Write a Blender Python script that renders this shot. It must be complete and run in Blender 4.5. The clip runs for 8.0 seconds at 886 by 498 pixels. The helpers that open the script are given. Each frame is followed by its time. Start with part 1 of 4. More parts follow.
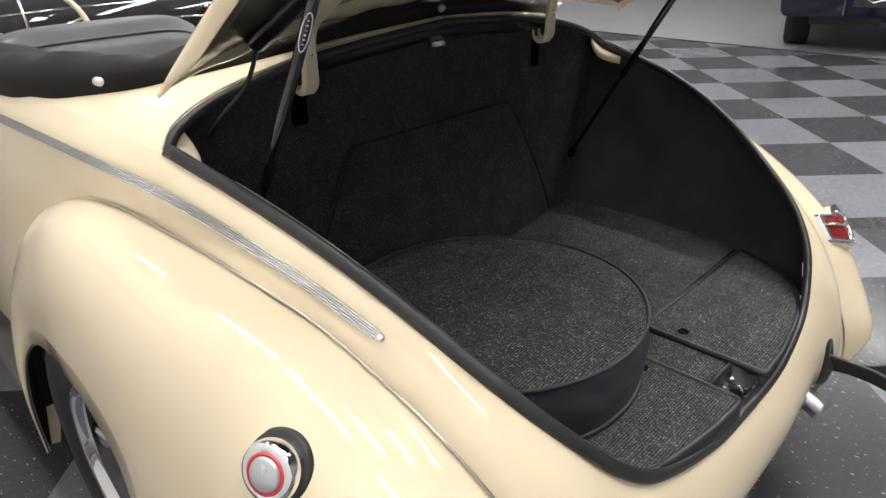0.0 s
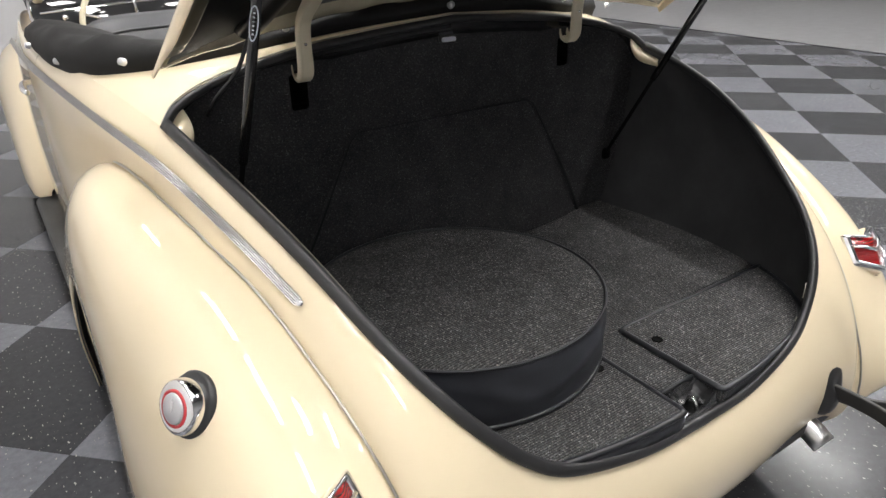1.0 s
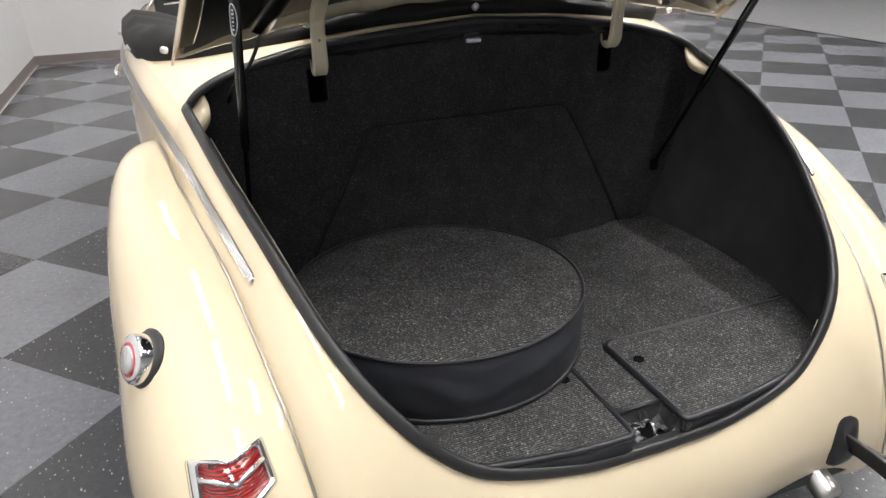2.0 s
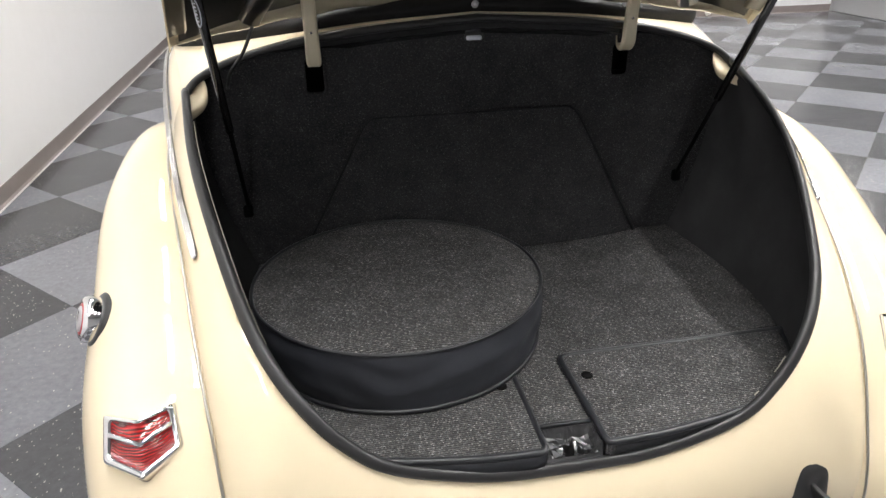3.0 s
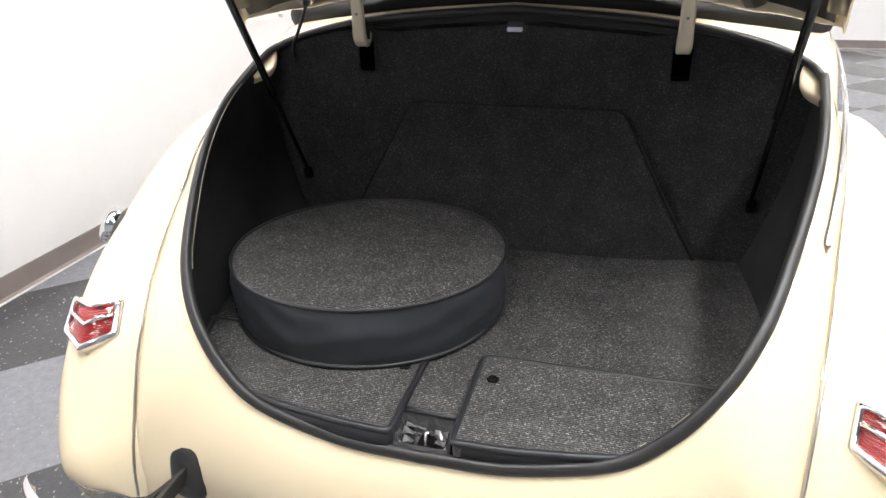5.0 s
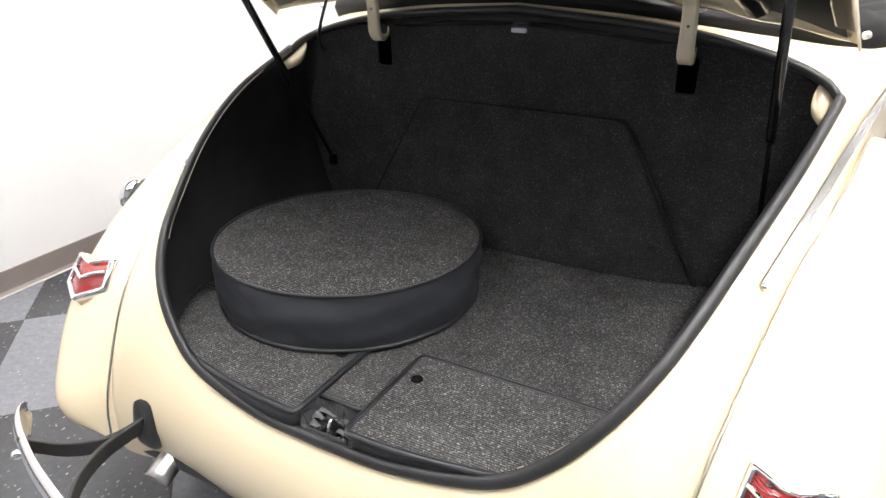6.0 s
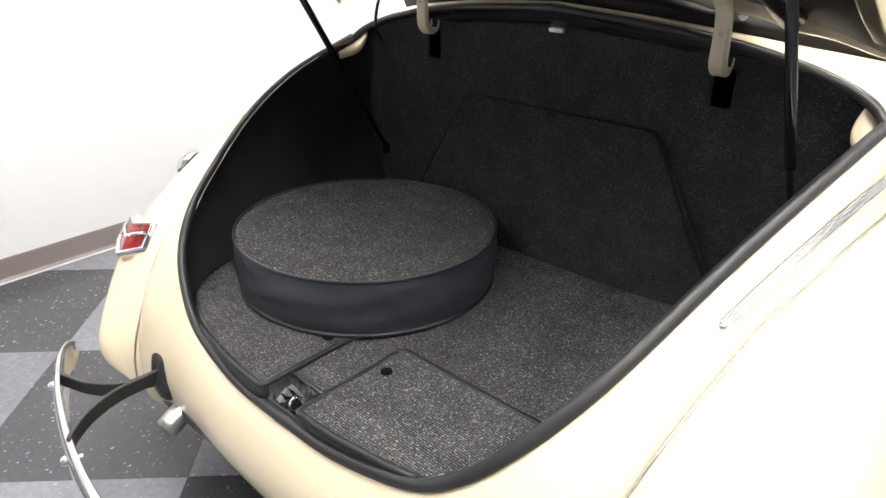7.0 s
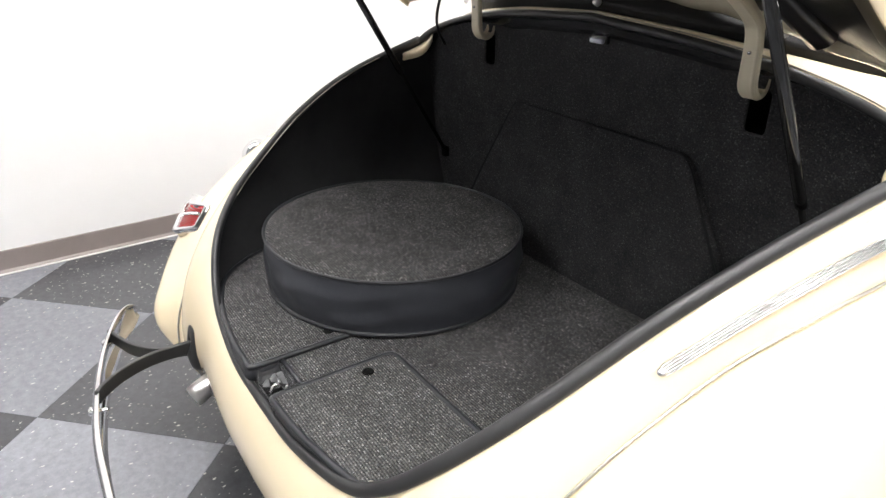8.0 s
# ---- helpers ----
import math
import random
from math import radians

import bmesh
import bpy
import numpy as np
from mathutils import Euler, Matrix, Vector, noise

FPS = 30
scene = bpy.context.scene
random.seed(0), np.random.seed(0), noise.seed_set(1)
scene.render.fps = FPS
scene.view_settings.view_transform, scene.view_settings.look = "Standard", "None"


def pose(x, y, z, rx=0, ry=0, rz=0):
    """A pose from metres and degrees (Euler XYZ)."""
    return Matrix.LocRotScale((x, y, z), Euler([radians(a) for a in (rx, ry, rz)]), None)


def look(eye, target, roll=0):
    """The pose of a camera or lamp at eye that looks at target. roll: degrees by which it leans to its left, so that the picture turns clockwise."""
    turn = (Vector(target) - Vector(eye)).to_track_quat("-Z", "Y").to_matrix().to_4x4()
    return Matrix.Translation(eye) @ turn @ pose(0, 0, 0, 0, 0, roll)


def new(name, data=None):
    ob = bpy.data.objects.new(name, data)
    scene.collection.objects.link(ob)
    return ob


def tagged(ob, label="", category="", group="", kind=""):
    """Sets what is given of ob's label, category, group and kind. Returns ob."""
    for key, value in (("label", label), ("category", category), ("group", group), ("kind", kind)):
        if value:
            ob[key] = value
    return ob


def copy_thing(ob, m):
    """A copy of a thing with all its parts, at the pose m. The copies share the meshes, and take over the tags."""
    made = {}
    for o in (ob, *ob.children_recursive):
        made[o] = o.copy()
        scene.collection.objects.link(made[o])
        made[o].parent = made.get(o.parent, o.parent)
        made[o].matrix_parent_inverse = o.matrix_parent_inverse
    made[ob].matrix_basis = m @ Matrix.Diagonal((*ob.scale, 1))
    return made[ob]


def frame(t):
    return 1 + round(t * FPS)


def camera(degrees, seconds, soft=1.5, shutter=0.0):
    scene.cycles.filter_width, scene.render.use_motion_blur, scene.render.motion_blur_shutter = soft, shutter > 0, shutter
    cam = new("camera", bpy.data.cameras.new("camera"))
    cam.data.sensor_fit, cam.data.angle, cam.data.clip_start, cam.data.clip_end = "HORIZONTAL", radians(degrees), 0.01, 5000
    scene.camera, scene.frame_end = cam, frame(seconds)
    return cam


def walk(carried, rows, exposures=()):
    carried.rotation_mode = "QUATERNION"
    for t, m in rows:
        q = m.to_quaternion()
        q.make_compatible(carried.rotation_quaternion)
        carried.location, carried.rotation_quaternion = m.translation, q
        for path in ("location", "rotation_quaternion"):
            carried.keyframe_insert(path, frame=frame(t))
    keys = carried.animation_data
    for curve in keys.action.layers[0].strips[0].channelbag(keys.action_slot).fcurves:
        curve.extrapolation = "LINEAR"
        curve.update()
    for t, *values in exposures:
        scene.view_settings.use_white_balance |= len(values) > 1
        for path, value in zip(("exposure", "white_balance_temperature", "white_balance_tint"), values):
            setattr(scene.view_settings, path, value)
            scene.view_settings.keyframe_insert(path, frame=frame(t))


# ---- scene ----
cam = camera(66.2, 8.0)
PATH = [
    (0, (-1.149, -0.659, 1.375), (0.132, 0.606, 0.504), -1.4),
    (0.5, (-1.064, -0.787, 1.385), (0.058, 0.614, 0.505), -1.8),
    (1, (-0.959, -0.907, 1.377), (0.038, 0.592, 0.505), -1.4),
    (1.5, (-0.834, -1.0, 1.379), (0.0, 0.596, 0.51), -1.3),
    (1.7, (-0.784, -1.034, 1.379), (-0.028, 0.604, 0.517), -1.4),
    (3, (-0.397, -1.169, 1.394), (-0.087, 0.594, 0.504), -1.1),
    (3.5, (-0.244, -1.199, 1.38), (-0.107, 0.59, 0.496), -1.0),
    (4, (-0.069, -1.209, 1.378), (-0.13, 0.582, 0.488), -1.2),
    (5.3, (0.365, -1.149, 1.329), (-0.26, 0.556, 0.491), -0.9),
    (5.5, (0.44, -1.118, 1.342), (-0.256, 0.551, 0.488), -0.8),
    (6, (0.606, -1.039, 1.345), (-0.284, 0.53, 0.483), -0.7),
    (6.5, (0.732, -0.95, 1.347), (-0.34, 0.497, 0.477), -0.5),
    (7, (0.832, -0.861, 1.351), (-0.382, 0.46, 0.47), -0.0),
    (7.5, (0.921, -0.752, 1.358), (-0.43, 0.439, 0.49), 0.1),
    (8, (1.001, -0.64, 1.358), (-0.488, 0.366, 0.479), 0.0),
]
walk(cam, [(t, look(eye, target, roll)) for t, eye, target, roll in PATH],
     exposures=[(0.0, -0.16), (1.5, -0.07), (3.5, 0.25), (4.2, 0.30), (5.5, 0.51), (8.0, 0.48)])

# ---- light of the showroom -------------------------------------------------
world = bpy.data.worlds.new("world")
scene.world = world
world.use_nodes = True
world.node_tree.nodes["Background"].inputs[0].default_value = (0.9, 0.95, 1.0, 1)
world.node_tree.nodes["Background"].inputs[1].default_value = 0.05
TUBE_POWER = 48.0

# ---- materials -------------------------------------------------------------


def mat(name, base, rough=0.5, metal=0.0, coat=0.0, coat_rough=0.03, spec=0.5):
    m = bpy.data.materials.new(name)
    m.use_nodes = True
    b = m.node_tree.nodes["Principled BSDF"]
    b.inputs["Base Color"].default_value = (*base, 1)
    b.inputs["Roughness"].default_value = rough
    b.inputs["Metallic"].default_value = metal
    b.inputs["Coat Weight"].default_value = coat
    b.inputs["Coat Roughness"].default_value = coat_rough
    b.inputs["Specular IOR Level"].default_value = spec
    return m


def nodes_of(m):
    t = m.node_tree
    return t, t.nodes["Principled BSDF"], t.links


def coords(t, scale=1.0):
    c = t.nodes.new("ShaderNodeTexCoord")
    mp = t.nodes.new("ShaderNodeMapping")
    mp.inputs["Scale"].default_value = (scale,) * 3 if not isinstance(scale, tuple) else scale
    t.links.new(c.outputs["Object"], mp.inputs[0])
    return mp.outputs[0]


def noise_tex(t, vec, scale, detail=3.0, rough=0.5):
    n = t.nodes.new("ShaderNodeTexNoise")
    n.inputs["Scale"].default_value = scale
    n.inputs["Detail"].default_value = detail
    n.inputs["Roughness"].default_value = rough
    t.links.new(vec, n.inputs["Vector"])
    return n.outputs["Fac"]


def ramp(t, fac, stops):
    r = t.nodes.new("ShaderNodeValToRGB")
    e = r.color_ramp.elements
    while len(e) < len(stops):
        e.new(0.5)
    for el, (p, c) in zip(e, stops):
        el.position = p
        el.color = (*c, 1) if isinstance(c, tuple) else (c, c, c, 1)
    t.links.new(fac, r.inputs[0])
    return r.outputs[0]


def mix(t, a, b, fac, how="MIX"):
    m = t.nodes.new("ShaderNodeMix")
    m.data_type, m.blend_type = "RGBA", how
    for sock, v in ((m.inputs[0], fac), (m.inputs[6], a), (m.inputs[7], b)):
        if hasattr(v, "links"):
            t.links.new(v, sock)
        else:
            sock.default_value = v if not isinstance(v, tuple) else (*v, 1)
    return m.outputs[2]


def bump(t, b, height, strength, distance=0.002):
    n = t.nodes.new("ShaderNodeBump")
    n.inputs["Strength"].default_value = strength
    n.inputs["Distance"].default_value = distance
    t.links.new(height, n.inputs["Height"])
    t.links.new(n.outputs[0], b.inputs["Normal"])


def paint(name, base):
    m = mat(name, base, 0.6, 0, 1.0, 0.015, spec=0.15)
    t, b, ln = nodes_of(m)
    v = coords(t)
    tone = ramp(t, noise_tex(t, v, 2.5, 4), [(0.3, tuple(c * 0.95 for c in base)), (0.7, base)])
    ln.new(tone, b.inputs["Base Color"])
    bump(t, b, noise_tex(t, v, 900, 2), 0.02, 0.0004)
    return m


def carpet(name, low, high, fleck, ribbed=True, pitch=430, rare=0.94):
    m = mat(name, low, 0.95, spec=0.08)
    t, b, ln = nodes_of(m)
    v = coords(t)
    c = t.nodes.new("ShaderNodeTexVoronoi")
    c.inputs["Scale"].default_value = pitch
    ln.new(v, c.inputs["Vector"])
    tuft = t.nodes.new("ShaderNodeSeparateColor")
    ln.new(c.outputs["Color"], tuft.inputs[0])
    col = ramp(t, tuft.outputs[0], [(0.0, low), (0.75, high), (rare, fleck), (1.0, tuple(min(1, f * 1.8) for f in fleck))])
    warm = ramp(t, tuft.outputs[1], [(0.0, (1.04, 0.995, 0.965)), (1.0, (0.96, 1.0, 1.05))])
    col = mix(t, col, warm, 1.0, "MULTIPLY")
    patch = ramp(t, noise_tex(t, v, 14, 5, 0.6), [(0.3, 0.72), (0.7, 1.14)])
    col = mix(t, col, patch, 1.0, "MULTIPLY")
    h = tuft.outputs[2]
    if ribbed:
        w = t.nodes.new("ShaderNodeTexWave")
        w.bands_direction = "Y"
        w.inputs["Scale"].default_value = 64
        w.inputs["Distortion"].default_value = 1.1
        w.inputs["Detail Scale"].default_value = 6
        ln.new(v, w.inputs["Vector"])
        rib = ramp(t, w.outputs["Fac"], [(0.0, 0.3), (0.55, 1.18)])
        col = mix(t, col, rib, 0.9, "MULTIPLY")
        h = mix(t, h, w.outputs["Fac"], 0.5)
    ln.new(col, b.inputs["Base Color"])
    bump(t, b, h, 0.8, 0.0025)
    return m


def grained(name, base, rough, scale, depth, vary=0.25, spec=0.5, coat=0.0):
    m = mat(name, base, rough, coat=coat, spec=spec)
    t, b, ln = nodes_of(m)
    v = coords(t)
    col = ramp(t, noise_tex(t, v, 7, 5, 0.6), [(0.25, tuple(c * (1 - vary) for c in base)), (0.75, tuple(c * (1 + vary) for c in base))])
    ln.new(col, b.inputs["Base Color"])
    bump(t, b, noise_tex(t, v, scale, 4, 0.6), depth, 0.001)
    return m


def tile_mat(name, base, fleck, amount):
    m = mat(name, base, 0.2, coat=0.06, coat_rough=0.07, spec=0.4)
    t, b, ln = nodes_of(m)
    g = t.nodes.new("ShaderNodeNewGeometry")
    info = t.nodes.new("ShaderNodeObjectInfo")
    v = g.outputs["Position"]
    big = ramp(t, noise_tex(t, v, 3.0, 5, 0.6), [(0.3, tuple(c * 0.92 for c in base)), (0.7, tuple(c * 1.06 for c in base))])
    one = ramp(t, info.outputs["Random"], [(0.0, 0.9), (1.0, 1.1)])
    col = mix(t, big, one, 1.0, "MULTIPLY")
    mottle = ramp(t, noise_tex(t, v, 40, 4, 0.7), [(0.35, 0.86), (0.65, 1.1)])
    col = mix(t, col, mottle, 1.0, "MULTIPLY")
    warp = t.nodes.new("ShaderNodeMapping")
    warp.inputs["Rotation"].default_value = (0, 0, 0.5)
    warp.inputs["Scale"].default_value = (1.0, 0.45, 1.0)
    ln.new(v, warp.inputs[0])
    spots = ramp(t, noise_tex(t, warp.outputs[0], 120, 1, 0.4), [(amount, 0.0), (amount + 0.03, 1.0)])
    col = mix(t, col, fleck, spots)
    ln.new(col, b.inputs["Base Color"])
    r = ramp(t, noise_tex(t, v, 5, 4, 0.6), [(0.3, 0.19), (0.7, 0.25)])
    ln.new(r, b.inputs["Roughness"])
    bump(t, b, noise_tex(t, v, 9, 2), 0.012, 0.004)
    return m


CREAM = paint("cream_paint", (0.80, 0.68, 0.478))
CREAM_MATT = grained("cream_primed_steel", (0.70, 0.63, 0.47), 0.45, 60, 0.1, 0.12)
BLACK_PAINT = paint("black_gloss_paint", (0.012, 0.012, 0.014))
BLUE_PAINT = paint("dark_blue_paint", (0.003, 0.006, 0.020))
CHROME = mat("chrome", (0.82, 0.82, 0.83), 0.06, 1.0)
BRIGHT = mat("polished_stainless", (0.68, 0.67, 0.66), 0.2, 1.0)
EXHAUST = mat("satin_exhaust_steel", (0.66, 0.65, 0.64), 0.3, 1.0)
RIB = mat("bright_ribbed_trim", (0.60, 0.59, 0.58), 0.24, 1.0)
POLISHED = mat("polished_trim", (0.46, 0.45, 0.43), 0.28, 1.0)
STEEL = grained("brushed_steel", (0.17, 0.17, 0.174), 0.32, 200, 0.1)
nodes_of(STEEL)[1].inputs["Metallic"].default_value = 0.9
WHEEL_METAL = mat("brushed_alloy", (0.42, 0.42, 0.43), 0.22, 1.0)
RUBBER = grained("black_rubber", (0.022, 0.022, 0.023), 0.42, 120, 0.15)
RUNNER = grained("grey_rubber_mat", (0.045, 0.045, 0.046), 0.6, 160, 0.3)
ARM_BLACK = grained("satin_black_steel", (0.02, 0.02, 0.02), 0.4, 90, 0.1)
GLOSS_BLACK = mat("gloss_black_tube", (0.01, 0.01, 0.01), 0.12, coat=0.5)
DARK_METAL = grained("dark_painted_steel", (0.025, 0.025, 0.027), 0.22, 45, 0.25, coat=0.4)
PINCH = grained("worn_primer_edge", (0.36, 0.33, 0.27), 0.35, 90, 0.4, 0.6)
# Cream paint inside the lid, darkened in the colour for the shade there.
RAIL = grained("shaded_cream_rail", (0.50, 0.45, 0.33), 0.22, 45, 0.15, coat=0.5)
CREAM_SHADED = grained("shaded_cream_paint", (0.12, 0.106, 0.078), 0.28, 45, 0.2, coat=0.5)
LID_BLACK = grained("black_lid_paint", (0.010, 0.010, 0.011), 0.3, 45, 0.3, coat=0.5)
CRUMPLED = grained("crumpled_black_gloss", (0.06, 0.06, 0.062), 0.24, 60, 0.7, coat=0.5)
nodes_of(CRUMPLED)[1].inputs["Metallic"].default_value = 0.5
FILM = grained("crumpled_clear_film", (0.27, 0.27, 0.28), 0.26, 70, 0.6, 0.35)
nodes_of(FILM)[1].inputs["Metallic"].default_value = 0.6
VINYL = grained("navy_black_vinyl", (0.030, 0.032, 0.039), 0.47, 260, 0.2)
BINDING = grained("black_vinyl_binding", (0.016, 0.017, 0.020), 0.4, 200, 0.2)
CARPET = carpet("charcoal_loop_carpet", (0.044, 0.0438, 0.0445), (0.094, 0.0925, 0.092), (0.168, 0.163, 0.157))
# Same carpet as the floor; the bulkhead's shade is put into its darker colour.
CARPET_SHADED = carpet("charcoal_carpet_shaded", (0.029, 0.029, 0.0304), (0.047, 0.0468, 0.049), (0.066, 0.065, 0.066), False, 480, 0.95)
MATT_BINDING = grained("matt_black_binding", (0.022, 0.022, 0.023), 0.9, 200, 0.2, spec=0.1)
# Trunk sides: the same carpet, its shade put into a plain dark colour.
SIDE_CARPET = grained("shaded_side_carpet", (0.043, 0.043, 0.045), 0.95, 500, 0.5, 0.25, 0.1)
CLOTH = grained("black_canvas", (0.0115, 0.011, 0.011), 0.75, 700, 0.35, 0.2, 0.3)
LEATHER = grained("charcoal_leather", (0.07, 0.07, 0.075), 0.42, 160, 0.2)
TYRE = grained("tyre_rubber", (0.011, 0.011, 0.0115), 0.65, 60, 0.3)
VOID = mat("black_hollow", (0.006, 0.006, 0.006), 0.9, spec=0.05)
WHITE = mat("white_plastic", (0.75, 0.76, 0.85), 0.3)
RED_ENAMEL = mat("red_enamel", (0.6, 0.035, 0.045), 0.3, coat=0.6)
SILVER = mat("satin_silver", (0.62, 0.62, 0.64), 0.32, 0.7)
TILE_DARK = tile_mat("dark_vinyl_tile", (0.056, 0.057, 0.062), (0.36, 0.345, 0.32), 0.70)
TILE_LIGHT = tile_mat("grey_vinyl_tile", (0.184, 0.188, 0.209), (0.42, 0.41, 0.39), 0.72)
GROUT = grained("floor_adhesive", (0.09, 0.09, 0.09), 0.7, 50, 0.2)
CONCRETE = grained("sealed_concrete", (0.29, 0.29, 0.298), 0.32, 30, 0.06, 0.12, spec=0.4)
WALL = grained("white_wall_paint", (0.745, 0.735, 0.735), 0.55, 240, 0.12, 0.015)
WALL_GREY = grained("grey_wall_paint", (0.36, 0.36, 0.37), 0.6, 240, 0.12, 0.02)
BASE = grained("taupe_vinyl_base", (0.22, 0.185, 0.175), 0.4, 30, 0.05, 0.08)
CAULK = mat("pale_caulk", (0.55, 0.52, 0.5), 0.5)
CEIL = grained("ceiling_panel", (0.3, 0.3, 0.3), 0.8, 90, 0.3, 0.03)
HOUSING = mat("white_enamel", (0.8, 0.8, 0.8), 0.4)

RED_LENS = mat("red_glass_lens", (0.3, 0.010, 0.012), 0.14, coat=1.0)
_t, _b, _l = nodes_of(RED_LENS)
_w = _t.nodes.new("ShaderNodeTexWave")
_w.bands_direction = "Z"
_w.inputs["Scale"].default_value = 85
_l.new(coords(_t), _w.inputs["Vector"])
bump(_t, _b, _w.outputs["Fac"], 0.35, 0.002)
_l.new(ramp(_t, _w.outputs["Fac"], [(0.2, (0.12, 0.003, 0.004)), (0.9, (0.50, 0.014, 0.014))]), _b.inputs["Base Color"])
_b.inputs["Transmission Weight"].default_value = 0.15

GLOW = bpy.data.materials.new("fluorescent_diffuser")
GLOW.use_nodes = True
_e = GLOW.node_tree.nodes.new("ShaderNodeEmission")
_e.inputs[0].default_value = (1.0, 0.985, 0.965, 1)
_e.inputs[1].default_value = TUBE_POWER
GLOW.node_tree.links.new(_e.outputs[0], GLOW.node_tree.nodes["Material Output"].inputs[0])

# ---- building helpers ------------------------------------------------------


def V(*p):
    return Vector(p)


def part(name, bm, material, parent=None, label="", smooth=True):
    me = bpy.data.meshes.new(name)
    bmesh.ops.recalc_face_normals(bm, faces=bm.faces)
    for fc in bm.faces:
        fc.smooth = smooth
    bm.to_mesh(me)
    bm.free()
    me.materials.append(material)
    ob = new(name, me)
    if parent is not None:
        ob.parent = parent
    if label:
        ob["label"] = label
    return ob


def thing(name, at, label, category, group="", kind=""):
    ob = new(name)
    ob.location = at
    return tagged(ob, label, category, group, kind)


def spline(knots, n=8):
    k = [Vector(p) for p in knots]
    k = [2 * k[0] - k[1]] + k + [2 * k[-1] - k[-2]]
    out = []
    for a, b, c, d in zip(k, k[1:], k[2:], k[3:]):
        for i in range(n):
            u = i / n
            out.append(0.5 * (2 * b + (c - a) * u + (2 * a - 5 * b + 4 * c - d) * u * u + (3 * b - a - 3 * c + d) * u * u * u))
    return out + [k[-2].copy()]


def even(points, n):
    """n points evenly spaced along a polyline."""
    p = [Vector(q) for q in points]
    run = [0.0]
    for a, b in zip(p, p[1:]):
        run.append(run[-1] + (b - a).length)
    out, j = [], 0
    for i in range(n):
        s = run[-1] * i / (n - 1)
        while j < len(p) - 2 and run[j + 1] < s:
            j += 1
        k = (s - run[j]) / max(run[j + 1] - run[j], 1e-9)
        out.append(p[j].lerp(p[j + 1], min(max(k, 0), 1)))
    return out


def mirror(points):
    return [Vector((-p[0], p[1], p[2])) for p in points]


def add_grid(bm, rows, close_u=False, close_v=False):
    vs = [[bm.verts.new(p) for p in r] for r in rows]
    nu, nv = len(vs), len(vs[0])
    for i in range(nu if close_u else nu - 1):
        for j in range(nv if close_v else nv - 1):
            q = [vs[i][j], vs[(i + 1) % nu][j], vs[(i + 1) % nu][(j + 1) % nv], vs[i][(j + 1) % nv]]
            if (q[0].co - q[1].co).length < 1e-7:
                q.pop(0)
            elif (q[2].co - q[3].co).length < 1e-7:
                q.pop(2)
            try:
                bm.faces.new(q)
            except ValueError:
                pass
    return vs


def cap_ring(bm, ring):
    try:
        bm.faces.new(ring)
    except ValueError:
        pass


def add_sweep(bm, path, outs, section, closed=False, caps=True, scale=None):
    """section: (a, b) pairs, a along outs, b across both."""
    n, rows = len(path), []
    for i, p in enumerate(path):
        a, b = path[(i - 1) % n if closed else max(i - 1, 0)], path[(i + 1) % n if closed else min(i + 1, n - 1)]
        tan = (b - a).normalized()
        o = outs[i] if isinstance(outs, list) else outs
        o = (o - tan * o.dot(tan)).normalized()
        s = tan.cross(o)
        k = scale[i] if scale else 1.0
        rows.append([p + o * (u * k) + s * (w * k) for u, w in section])
    vs = add_grid(bm, rows, close_u=closed, close_v=True)
    if caps and not closed:
        cap_ring(bm, vs[0][::-1])
        cap_ring(bm, vs[-1])
    return vs


def disc(r, n=10, squash=1.0):
    return [(r * math.cos(2 * math.pi * i / n), r * squash * math.sin(2 * math.pi * i / n)) for i in range(n)]


def tube(path, r, out=None, n=10, closed=False, squash=1.0, scale=None):
    bm = bmesh.new()
    add_sweep(bm, [Vector(p) for p in path], out or V(0.13, 0.31, 0.94), disc(r, n, squash), closed, True, scale)
    return bm


def add_box(bm, lo, hi, bevel=0.0, seg=2):
    m = bmesh.ops.create_cube(bm, size=1.0)["verts"]
    for v in m:
        v.co = Vector([lo[k] + (v.co[k] + 0.5) * (hi[k] - lo[k]) for k in range(3)])
    if bevel:
        ed = list({e for v in m for e in v.link_edges})
        bmesh.ops.bevel(bm, geom=ed, offset=bevel, segments=seg, affect="EDGES", profile=0.5)
    return bm


def box(lo, hi, bevel=0.0, seg=2):
    return add_box(bmesh.new(), lo, hi, bevel, seg)


def lathe(profile, n=40, m=None):
    """profile: (radius, height) pairs, turned about z, then moved by m."""
    bm = bmesh.new()
    rows = [[Vector((r * math.cos(2 * math.pi * i / n), r * math.sin(2 * math.pi * i / n), h)) for r, h in profile] for i in range(n)]
    add_grid(bm, rows, close_u=True)
    bmesh.ops.remove_doubles(bm, verts=bm.verts, dist=1e-6)
    if m is not None:
        bm.transform(m)
    return bm


def plate(outline, thick, bevel=0.0, m=None, seg=2):
    """A flat plate: outline in x, y; from z = -thick up to 0."""
    bm = bmesh.new()
    top = bm.faces.new([bm.verts.new((p[0], p[1], 0)) for p in outline])
    if top.normal.z < 0:
        top.normal_flip()
    ext = bmesh.ops.extrude_face_region(bm, geom=[top])
    low = [v for v in ext["geom"] if isinstance(v, bmesh.types.BMVert)]
    up = [v for v in bm.verts if v not in low]
    bmesh.ops.translate(bm, vec=(0, 0, -thick), verts=up)
    bm.normal_update()
    if bevel:
        rim = [e for e in bm.edges if e.verts[0] in low and e.verts[1] in low]
        bmesh.ops.bevel(bm, geom=rim, offset=bevel, segments=seg, affect="EDGES", profile=0.5)
    if m is not None:
        bm.transform(m)
    return bm


